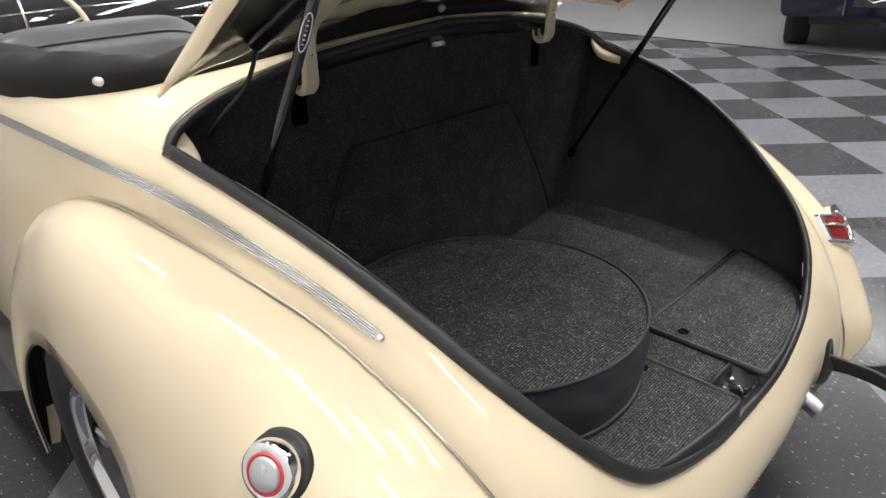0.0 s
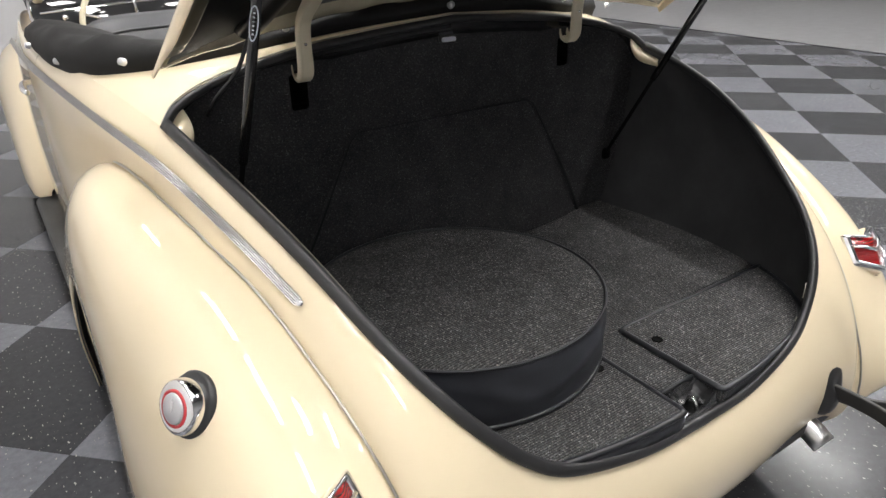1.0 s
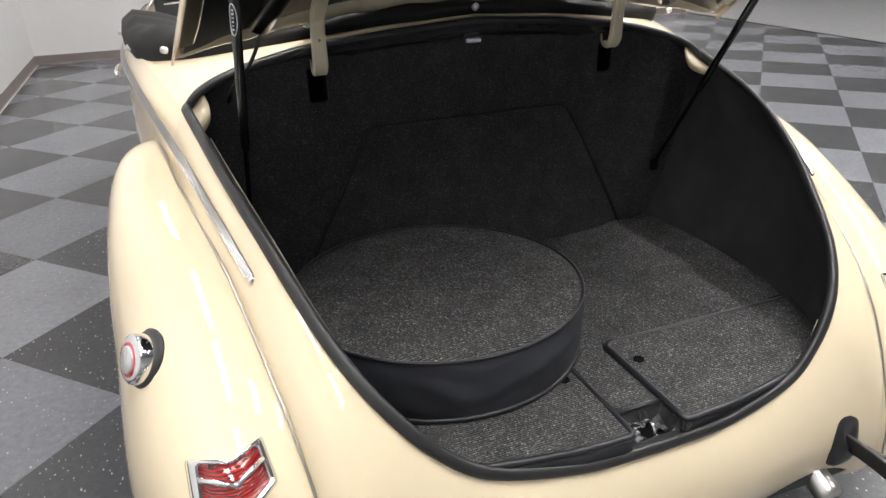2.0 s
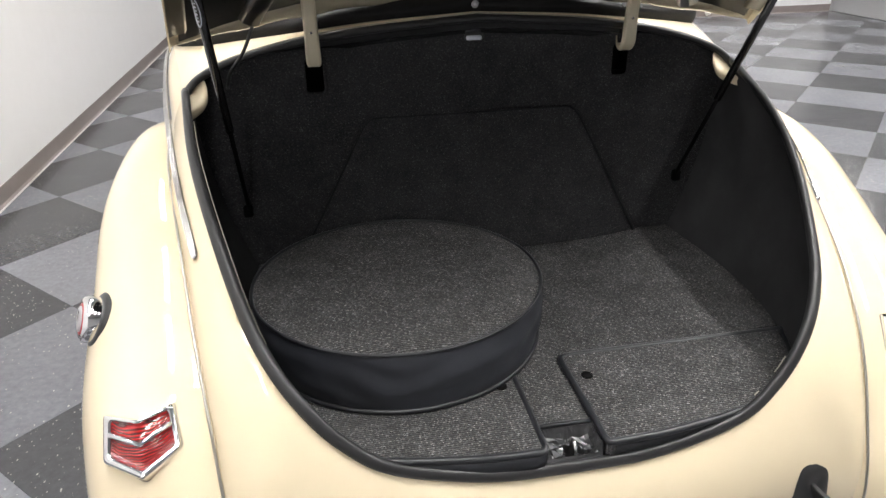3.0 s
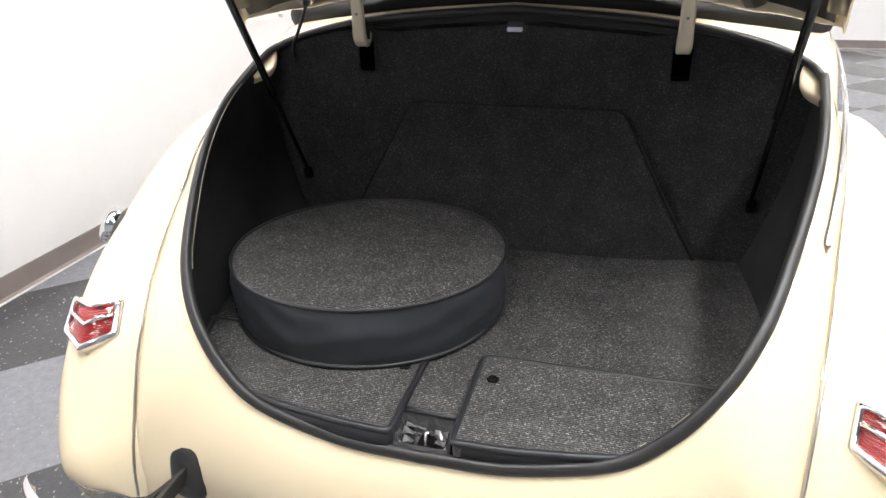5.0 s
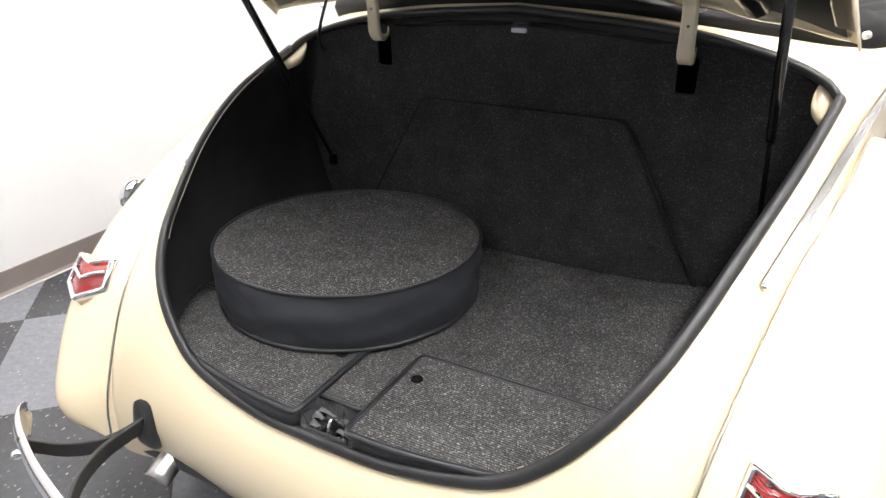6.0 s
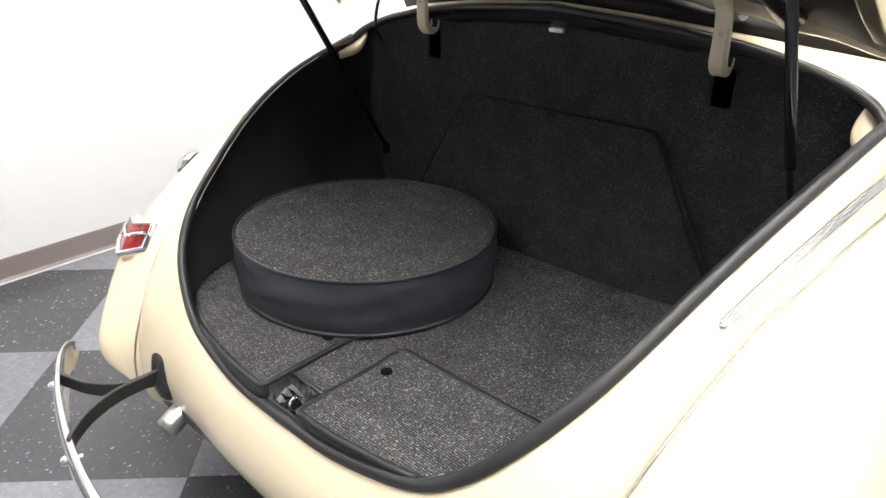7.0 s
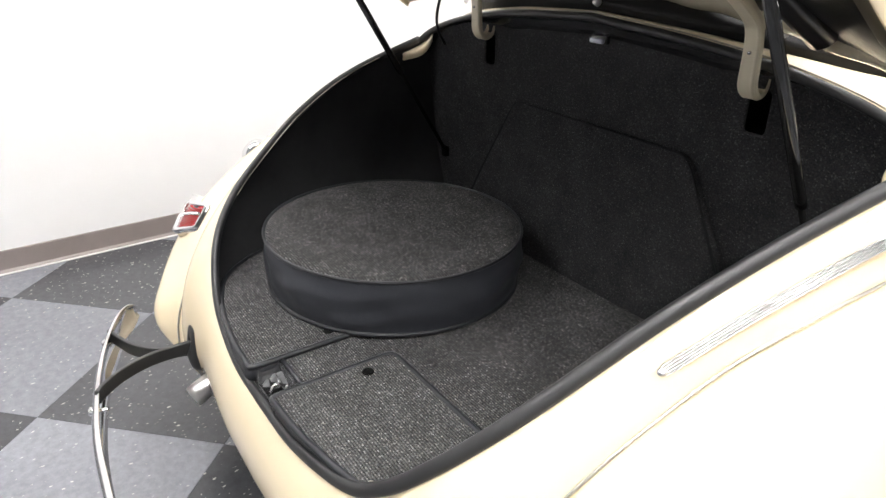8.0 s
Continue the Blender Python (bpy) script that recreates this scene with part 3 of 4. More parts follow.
levels = [P_LOW + (P_TOP - P_LOW) * k / 20 for k in range(18)] + [P_TOP - 0.03 * q for q in (0.8, 0.5, 0.25, 0.1, 0.0)]
bm = bmesh.new()
rows = []
for z in levels:
    row = [panel_at(u, z) for u in np.linspace(-1, 1, 29)]
    rows.append([V(row[0].x, BACK + 0.002, z)] + row + [V(row[-1].x, BACK + 0.002, z)])
rows.append([V(p.x, BACK + 0.002, P_TOP) for p in rows[-1]])
add_grid(bm, rows)
acc = part("access_panel", bm, CARPET_SHADED, car, "carpeted access panel bowed out from the bulkhead")
edge = [panel_at(1, z) for z in levels] + [panel_at(u, P_TOP) for u in np.linspace(0.9, -0.9, 19)] + [panel_at(-1, z) for z in levels[::-1]]
# Bound edge made thicker low and right, to draw in the panel's shade.
thick = [(0.3 + 0.75 * max(0, (0.947 - p.z) / 0.36)) * (1.0 if p.x > 0 else 0.75) for p in even(edge, 120)]
part("panel_binding", tube(even(edge, 120), 0.0048, V(0, -1, 0), 8, scale=thick), MATT_BINDING, acc, "black bound edge, thickened for shade at the sides")
part("pull_tab", box((-0.010, BACK - 0.018, 0.930), (0.010, BACK - 0.010, 0.942), 0.003), CARPET_SHADED, acc, "small black pull tab")

W_UP = [p for p in LINE if p.y > -0.095 and p.z > 0.56]
outline = [(p.x, p.y) for p in W_UP] + [(0.052, -0.092), (0.047, -0.286)]
outline = outline + [(-x, y) for x, y in outline[::-1]]
part("trunk_floor", plate(outline, 0.02, 0, Matrix.Translation((0, 0, 0.582))), CARPET, car, "charcoal loop carpet trunk floor", smooth=False)
bm = bmesh.new()
add_grid(bm, [[Vector((s * p.x, p.y, 0.535 if p.z > 0.52 else p.z)) for s in (-1, -0.5, 0, 0.5, 1)] for p in LINE[20:]])
part("trunk_gutter", bm, DARK_METAL, car, "dark painted steel gutter below the opening")
# latch tray: a glossy black pan lined with crumpled film, with the striker in it
bm = bmesh.new()
rows = []
rng = random.Random(5)
PAN = ((-0.284, 0.581), (-0.289, 0.579), (-0.292, 0.566), (-0.296, 0.556), (-0.304, 0.552), (-0.312, 0.550), (-0.320, 0.549), (-0.328, 0.550), (-0.334, 0.551), (-0.339, 0.556), (-0.343, 0.560), (-0.350, 0.548))
for y, z in PAN:
    deep = 1 if -0.34 < y < -0.291 else 0
    rows.append([V(x, y + rng.uniform(-0.0012, 0.0012) * deep, z + (0.0 if abs(x) < 0.033 else 0.026 * deep * ((abs(x) - 0.033) / 0.017) ** 1.5) + rng.uniform(-0.0032, 0.0032) * deep * (abs(x) < 0.04)) for x in (-0.05, -0.045, -0.040, -0.034, -0.026, -0.018, -0.010, -0.003, 0.004, 0.011, 0.018, 0.026, 0.034, 0.040, 0.045, 0.05)])
add_grid(bm, rows)
tray = part("latch_tray", bm, CRUMPLED, car, "crumpled dark glossy latch tray", smooth=False)
hook = even(spline([V(0.004, -0.334, 0.548), V(0.004, -0.331, 0.566), V(0.004, -0.322, 0.573), V(0.004, -0.313, 0.566), V(0.004, -0.311, 0.550)], 6), 24)
part("striker", tube(hook, 0.0034, V(1, 0, 0), 8), BRIGHT, tray, "bright steel latch striker loop")
part("striker_plate", box((-0.012, -0.339, 0.5475), (0.020, -0.305, 0.5525), 0.002), VOID, tray, "dark steel striker plate", smooth=False)
for x0, x1, y, z, tw in ((-0.040, -0.006, -0.300, 0.562, 0.5), (-0.042, -0.020, -0.314, 0.561, -0.6), (-0.036, -0.018, -0.331, 0.558, -0.6), (0.020, 0.036, -0.328, 0.558, 0.9)):
    film = bmesh.new()
    add_grid(film, [[V(x0 + (x1 - x0) * u, y + 0.014 * v - 0.007 + 0.004 * tw * u, z + 0.004 * math.sin(3 * u + 2 * v + tw)) for v in np.linspace(0, 1, 5)] for u in np.linspace(0, 1, 6)])
    part("film", film, FILM, tray, "shiny fold of plastic film")
part("tray_edge", tube([V(-0.05, -0.287, 0.5825), V(0, -0.287, 0.5835), V(0.05, -0.287, 0.5825)], 0.0045, V(0, 0, 1), 8), BINDING, tray, "black bound edge, thickened for shade at the sides of the carpet strip")

# hatch panels that lie in the trunk floor
def hatch(side):
    ob = thing("trunk_floor_panel", (-0.03, 0, 0), "charcoal carpeted lift-out panel with black vinyl edging", "floor panel", "trunk floor panels")
    edge = [p for p in LINE if p.y <= -0.10]
    back = lambda x: 0.010 * min(1, max(0, (0.36 - x) / 0.2))
    pts = [V(0.053, -0.114, 0), V(0.0545, -0.106, 0), V(0.0595, -0.1005, 0), V(0.068, -0.098, 0)] + [V(0.553, -0.098, 0)] + [V(p.x - 0.001, p.y + 0.001 - back(p.x), 0) for p in edge if p.x > 0.075] + [V(0.060, -0.352, 0), V(0.054, -0.345, 0)]
    pts = [Vector((side * p.x, p.y, 0)) for p in pts]
    part("panel", plate([(p.x, p.y) for p in pts], 0.03, 0.004, Matrix.Translation((0, 0, 0.589))), CARPET, ob, smooth=False)
    loop = even([Vector((p.x, p.y, 0.586)) for p in pts + pts[:1]], 121)[:-1]
    part("edging", tube(loop, 0.0065, V(0, 0, 1), 8, True), BINDING, ob, "rolled black vinyl edging")
    low = [Vector((side * (p.x - 0.002), p.y + 0.003 - back(p.x), 0.570)) for p in edge if p.x > 0.07]
    low += [Vector((side * x, y, 0.570)) for x, y in ((0.062, -0.347), (0.057, -0.338), (0.056, -0.30), (0.056, -0.24), (0.056, -0.13))]
    bm = bmesh.new()
    add_sweep(bm, low, V(0, 0, 1), [(0.014, 0.004), (0.010, 0.008), (-0.02, 0.009), (-0.02, -0.004), (0.014, -0.002)])
    part("skirt", bm, BINDING, ob, "black vinyl skirt along the rear edge")
    at = V(side * 0.085, -0.171, 0.5895)
    part("finger_hole", lathe([(0.0, 0.0006), (0.0075, 0.0006), (0.0085, 0.0014), (0.0105, 0.0016), (0.0115, 0.0004), (0.012, -0.003)], 20, Matrix.Translation(at)), VOID, ob, "black finger hole")
    return ob


hatch(1)
hatch(-1)

# spare wheel in its round cover
def wobble(a, h):
    return 0.0017 * math.sin(95 * h + 2.2 * math.sin(3 * a) + 1.3 * math.sin(7 * a + 1)) + 0.0022 * math.sin(6 * a + 40 * h) + 0.001 * math.sin(23 * a + 3 + 60 * h)


cover = thing("spare_wheel_cover", (-0.275, 0.080, 0.583), "round spare wheel cover with carpet top and navy-black vinyl side", "wheel cover")
cover.rotation_euler = (-0.025, 0, 0)
R = 0.298
bm = bmesh.new()
rows = []
for i in range(120):
    a = 2 * math.pi * i / 120
    row = []
    for h in np.linspace(0.002, 0.128, 24):
        v = h / 0.128
        r = R - 0.006 * (1 - v) + 0.007 * math.sin(math.pi * v) + wobble(a, h) * math.sin(math.pi * v)
        row.append(V(r * math.cos(a), r * math.sin(a), h))
    rows.append(row)
add_grid(bm, rows, close_u=True)
part("side_band", bm, VINYL, cover, "wrinkled navy-black vinyl band")
bm = lathe([(0.0, 0.136), (0.1, 0.1365), (0.2, 0.136), (0.26, 0.134), (R - 0.012, 0.131), (R, 0.126)], 72)
part("carpet_top", bm, CARPET, cover, "charcoal loop carpet disc")
for h, r, rr in ((0.1275, R + 0.001, 0.0035), (0.005, R - 0.003, 0.005)):
    part("piping", tube([V(r * math.cos(a), r * math.sin(a), h) for a in np.linspace(0, 2 * math.pi, 72, endpoint=False)], rr, V(0, 0, 1), 8, True), BINDING, cover, "black piping")

# small courtesy light under the front edge
lamp = part("trunk_light", box((-0.018, 0.438, 1.121), (0.018, 0.456, 1.131), 0.003), WHITE, car, "small white trunk light lens")
part("light_base", box((-0.021, 0.447, 1.119), (0.023, 0.458, 1.138), 0.003), RUBBER, lamp, "black light base")

# lid, lifted about thirty degrees above level
TILT_LID = radians(31.6)
LD, LN = V(0, -math.cos(TILT_LID), math.sin(TILT_LID)), V(0, math.sin(TILT_LID), math.cos(TILT_LID))
LID_AT = V(0, 0.392, 1.138)
LID_K = [(0.675, 0.0), (0.64, 0.2), (0.605, 0.4), (0.55, 0.6), (0.46, 0.78), (0.32, 0.91), (0.15, 0.965), (0.0, 0.975)]


def lid_point(x, s, drop):
    crown = (1 - (x / 0.69) ** 2) * (1 - 0.6 * s)
    return LID_AT + LD * s + V(x, 0.112 * crown, 0.087 * crown) + LN * (0.05 * math.sin(math.pi * min(1, s)) - drop)


def lid_sheet(shrink, drop, steps=16):
    bm = bmesh.new()
    k = spline([(w, s, 0) for w, s in LID_K], 6)
    rows = []
    for p in k:
        w = max(p.x - shrink, 0.002)
        s = 0.975 * (shrink / 0.975 + (1 - 2 * shrink / 0.975) * p.y / 0.975)
        rows.append([lid_point(w * (2 * i / steps - 1), s, drop * (0.25 + 0.75 * min(1.0, s / 0.14))) for i in range(steps + 1)])
    add_grid(bm, rows)
    return bm


bm = lid_sheet(0.004, 0)
k = spline([(w, s, 0) for w, s in LID_K], 6)
for side in (1, -1):
    rows = []
    for p in k:
        dp = 0.25 + 0.75 * min(1.0, p.y / 0.14)
        pts = [lid_point(max(p.x - dw, 0.0), p.y, d * dp) for dw, d in ((0.006, 0.0), (0.002, 0.002), (0.0, 0.008), (0.0, 0.034), (0.002, 0.036), (0.004, 0.034), (0.004, 0.004))]
        rows.append([Vector((side * q.x, q.y, q.z)) for q in pts])
    add_grid(bm, rows)
bmesh.ops.recalc_face_normals(bm, faces=bm.faces)
lid = part("trunk_lid", bm, CREAM, car, "cream trunk lid held open")
part("lid_lining", lid_sheet(0.025, 0.022), LID_BLACK, lid, "black inner panel of the lid")
k = spline([(w, s, 0) for w, s in LID_K], 6)
for side in (1, -1):
    bm = bmesh.new()
    rows = []
    for p in [q for q in k if q.y > 0.04]:
        dp = 0.25 + 0.75 * min(1.0, p.y / 0.14)
        pts = [lid_point(max(p.x - dw, 0), min(p.y, 0.975 - dw), d * dp) for dw, d in ((0.004, 0.033), (0.008, 0.031), (0.014, 0.031), (0.032, 0.033), (0.037, 0.031), (0.039, 0.022))]
        rows.append([Vector((side * q.x, q.y, q.z)) for q in pts])
    add_grid(bm, rows)
    part("lid_flange", bm, CREAM_SHADED, lid, "cream inner flange, darkened for the lid's shade")
# front rail of the lid: a cream channel with pressed swells
bm = bmesh.new()
rows = []
for s_, d in ((0.004, 0.006), (0.006, 0.014), (0.012, 0.021), (0.024, 0.0245), (0.038, 0.024), (0.050, 0.020), (0.056, 0.012)):
    rows.append([lid_point(0.655 * (2 * i / 64 - 1), 0.004 + (s_ - 0.004) * (1 - 0.55 * (abs(i - 32) / 32) ** 5) + 0.006 * (abs(i - 32) / 32) ** 6, d * (1 - 0.75 * (abs(i - 32) / 32) ** 4) + 0.0022 * math.cos(i * 0.9) * (0.01 < s_ < 0.05)) for i in range(65)])
add_grid(bm, rows)
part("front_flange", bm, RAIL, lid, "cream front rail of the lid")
# pressed stiffeners and the strut bracket under the lid
for x0, x1 in ((-0.5, -0.12), (0.5, 0.12)):
    bead = [lid_point(x0 + (x1 - x0) * u, 0.06 + 0.75 * u, 0.026) for u in np.linspace(0, 1, 14)]
    part("stiffener", tube(bead, 0.016, LN, 8, squash=1.6), LID_BLACK, lid, "pressed black stiffener")
for side in (1, -1):
    m = facing(lid_point(side * 0.552, 0.40, 0.034), (-LN.x - side * 0.3, -LN.y, -LN.z), LD)
    br = part("strut_bracket", plate([(-0.03, -0.06), (0.03, -0.06), (0.036, 0.05), (-0.02, 0.06)], 0.004, 0.001, m), LID_BLACK, lid, "drilled black strut bracket", smooth=False)
    for u, w in ((-0.008, -0.03), (0.008, 0.0), (-0.004, 0.03)):
        part("hole", lathe([(0.0, 0.0006), (0.006, 0.0006)], 14, m @ Matrix.Translation((u, w, 0.0))), VOID, br, "round hole")

# pressed channel hinge arms with a kink and rounded ears
ARM_K = [(0.20, 1.318), (0.27, 1.283), (0.315, 1.255), (0.340, 1.240), (0.362, 1.226), (0.382, 1.212), (0.396, 1.196), (0.402, 1.172), (0.404, 1.138), (0.405, 1.112), (0.411, 1.095), (0.424, 1.083), (0.441, 1.082), (0.456, 1.092), (0.464, 1.11)]
for side in (1, -1):
    bm = bmesh.new()
    run = spline([V(0, y, z) for y, z in ARM_K], 4)
    n = len(run)
    tans = [(run[min(i + 1, n - 1)] - run[max(i - 1, 0)]).normalized() for i in range(n)]
    backs = [V(0, -t.z, t.y) for t in tans]
    wide = [(-0.0175, 0.011), (-0.0178, 0.005), (-0.0160, 0.0012), (-0.0125, -0.0006), (-0.008, 0.0), (0.008, 0.0), (0.0125, -0.0006), (0.0160, 0.0012), (0.0178, 0.005), (0.0175, 0.011), (0.0155, 0.011), (0.0155, 0.006), (0.012, 0.0028), (-0.012, 0.0028), (-0.0155, 0.006), (-0.0155, 0.011)]
    rows = []
    for i, (p, q) in enumerate(zip(run, backs)):
        f = i / (n - 1)
        k = 0.86 + 0.10 * math.exp(-((f - 0.68) / 0.12) ** 2) - 0.10 * max(0, (f - 0.88) / 0.12)
        deep = 1.0 + 1.1 * max(0, 1 - f / 0.45)
        rows.append([p + V(side * 0.375 + u * k, 0, 0) + q * (w * deep if w > 0.004 else w) for u, w in wide])
    vs = add_grid(bm, rows, close_v=True)
    cap_ring(bm, vs[0])
    cap_ring(bm, vs[-1])
    arm = part("hinge_arm", bm, CREAM_MATT, car, "cream pressed-steel lid hinge with a hooked end", smooth=False)
    part("hinge_bolt", lathe([(0.0, 0.003), (0.0028, 0.003), (0.0034, 0.0), (0.0034, -0.004)], 10, facing((side * 0.375, 0.402, 1.160), (0, -1, 0.05))), BRIGHT, arm, "small bright rivet")
    # cream drain bracket at the corner of the opening
    inside = spline([V(0.620, 0.440, 1.062), V(0.616, 0.427, 1.046), V(0.617, 0.409, 1.030), V(0.626, 0.388, 1.020), V(0.646, 0.358, 1.012)], 5)
    outside = spline([V(0.640, 0.452, 1.066), V(0.656, 0.444, 1.050), V(0.666, 0.430, 1.036), V(0.666, 0.398, 1.027), V(0.660, 0.352, 1.015)], 5)
    bm = bmesh.new()
    rows = []
    for p, q in zip(inside, outside):
        over = (q - p).normalized()
        row = [p + over * 0.006 + V(0, 0, -0.020), p + over * 0.001 + V(0, 0, -0.012), p + V(0, 0, -0.004), p + over * 0.003, p.lerp(q, 0.35) + V(0, 0, 0.001), p.lerp(q, 0.7) - V(0, 0, 0.002), q - V(0, 0, 0.004)]
        rows.append([V(side * w.x, w.y, w.z) for w in row])
    add_grid(bm, rows)
    part("corner_bracket", bm, CREAM, car, "small rounded cream gusset at the corner of the opening")
    # gas strut
    low, high = V(side * 0.568, 0.450, 0.735), V(side * 0.558, -0.056, 1.575)
    way = (high - low).normalized()
    cut = low + way * ((0.985 - 0.735) / way.z)
    rod = part("gas_strut", tube([cut, cut + way * 0.01, high], 0.0088, V(1, 0, 0), 14), GLOSS_BLACK, car, "gloss black gas strut")
    part("strut_rod", tube([low, cut], 0.005, V(1, 0, 0), 10), VOID, rod, "thin black strut rod")
    part("strut_collar", tube([cut - way * 0.006, cut + way * 0.002], 0.0085, V(1, 0, 0), 14), GLOSS_BLACK, rod, "black strut collar")
    part("strut_mount", box((side * 0.572 - 0.011, 0.443, 0.718), (side * 0.572 + 0.011, 0.466, 0.748), 0.005), VOID, rod, "black strut mount")
    if side < 0:
        # label with a white outline and unreadable lettering
        mid = low + way * 0.597
        q = V(-0.45, -0.72, 0)
        q = (q - way * q.dot(way)).normalized()
        r = way.cross(q)
        ring = [mid + way * (0.031 * math.sin(a)) + (q * math.cos(0.75 * math.cos(a)) + r * math.sin(0.75 * math.cos(a))) * 0.0093 for a in np.linspace(0, 2 * math.pi, 36, endpoint=False)]
        lab = part("strut_label", tube(ring, 0.0009, q, 5, True), WHITE, rod, "white outlined oval label")
        for j in range(6):
            c = mid + way * (0.019 - 0.0076 * j)
            bar = [c + (q * math.cos(b) + r * math.sin(b)) * 0.0092 for b in (-0.15, 0.0, 0.15)]
            part("lettering", tube(bar, 0.0009 + 0.0005 * (j % 2), q, 5), WHITE, lab, "white bar of lettering")
hose = even(spline([V(-0.36, 0.25, 1.36), V(-0.45, 0.37, 1.28), V(-0.488, 0.385, 1.2), V(-0.522, 0.39, 1.13), V(-0.56, 0.42, 1.08), V(-0.575, 0.452, 1.04)], 6), 30)
part("cable", tube(hose, 0.004), RUBBER, car, "black cable to the lid")

# chevron tail lights
CHEV = [(p.x, p.y) for p in rounded([V(x, y, 0) for x, y in ((-0.053, 0.052), (0.0, 0.032), (0.053, 0.052), (0.059, -0.018), (0.0, -0.056), (-0.059, -0.018))], 0.006, 2)]


def rings(m, table):
    """Nested chevron outlines: growth and height."""
    bm = bmesh.new()
    add_grid(bm, [[m @ V(x * g, y * g, h - 6.5 * (x * g) ** 2) for x, y in CHEV] for g, h in table], close_v=True)
    return bm


for side in (1, -1):
    az = V(-0.06, -0.72, 0.69).normalized()
    ax = V(0.985, -0.14, 0.03)
    ax = (ax - az * ax.dot(az)).normalized()
    ay = az.cross(ax)
    if side < 0:
        ax, ay, az = V(ax.x, -ax.y, -ax.z), V(-ay.x, ay.y, ay.z), V(-az.x, az.y, az.z)
    m = Matrix.Translation((side * 0.695, -0.280, 0.662)) @ Matrix((ax, ay, az)).transposed().to_4x4()
    tl = part("tail_light", rings(m, ((1.14, -0.05), (1.11, -0.02), (1.08, -0.010), (1.05, -0.008), (0.9, -0.008))), CREAM, car, "chevron tail light with a red lens and chrome bezel", smooth=False)
    part("bezel", rings(m, ((1.05, -0.012), (1.06, -0.002), (1.03, 0.004), (0.96, 0.0085), (0.86, 0.008), (0.79, 0.002), (0.77, -0.004))), CHROME, tl, "chrome chevron bezel")
    part("lens", rings(m, ((0.84, -0.004), (0.6, 0.001), (0.3, 0.003), (0.01, 0.0035))), RED_LENS, tl, "ribbed red glass lens")
    bar = [m @ V(*p, 0.0075 - 6.5 * p[0] ** 2) for p in ((-0.046, 0.020), (-0.024, 0.008), (0.0, -0.006), (0.024, 0.008), (0.046, 0.020))]
    part("lens_bar", tube(bar, 0.0042, m.to_3x3() @ V(0, 0, 1), 8), CHROME, tl, "chrome bar across the lens")
    part("gasket", rings(m @ Matrix.Translation((0, -0.001, -0.020)), ((0.8, 0.0), (1.10, 0.0), (1.12, -0.006), (1.12, -0.03))), RUBBER, tl, "black gasket", smooth=False)
    part("screw", lathe([(0.0, 0.003), (0.003, 0.0025), (0.0042, 0.0)], 10, m @ Matrix.Translation((0, -0.053, 0.006))), BRIGHT, tl, "bright screw")

# fuel filler cap on the left fender
m = facing((-0.796, -0.036, 0.748), (-0.90, -0.32, 0.36))
cap = part("fuel_cap", lathe([(0.034, -0.01), (0.040, 0.0), (0.0415, 0.010), (0.0415, 0.022), (0.039, 0.028), (0.034, 0.031), (0.030, 0.0305), (0.0, 0.0305)], 44, m), CHROME, car, "chrome fuel cap with a red ring")
flush = facing((-0.796, -0.036, 0.748), (-0.838, -0.305, 0.553))
part("grommet", lathe([(0.0, -0.03), (0.0500, -0.03), (0.0506, -0.001), (0.0490, 0.0045), (0.045, 0.007), (0.0, 0.008)], 44, flush), RUBBER, cap, "black rubber grommet")
part("red_ring", lathe([(0.0235, 0.0306), (0.0235, 0.0316), (0.0282, 0.0316), (0.0282, 0.0306)], 44, m), RED_ENAMEL, cap, "red enamel ring")
part("cap_disc", lathe([(0.0232, 0.0306), (0.0225, 0.0335), (0.02, 0.0345), (0.0, 0.0350)], 44, m), SILVER, cap, "satin silver centre disc")
part("emblem", plate([(0.0022, 0.008), (0.004, 0.013), (-0.002, 0.015), (-0.005, 0.012), (-0.002, 0.004), (0.0, -0.006), (0.003, 0.002)], 0.0012, 0, m @ Matrix.Translation((0.001, 0.001, 0.0362))), CHROME, cap, "small raised emblem", smooth=False)

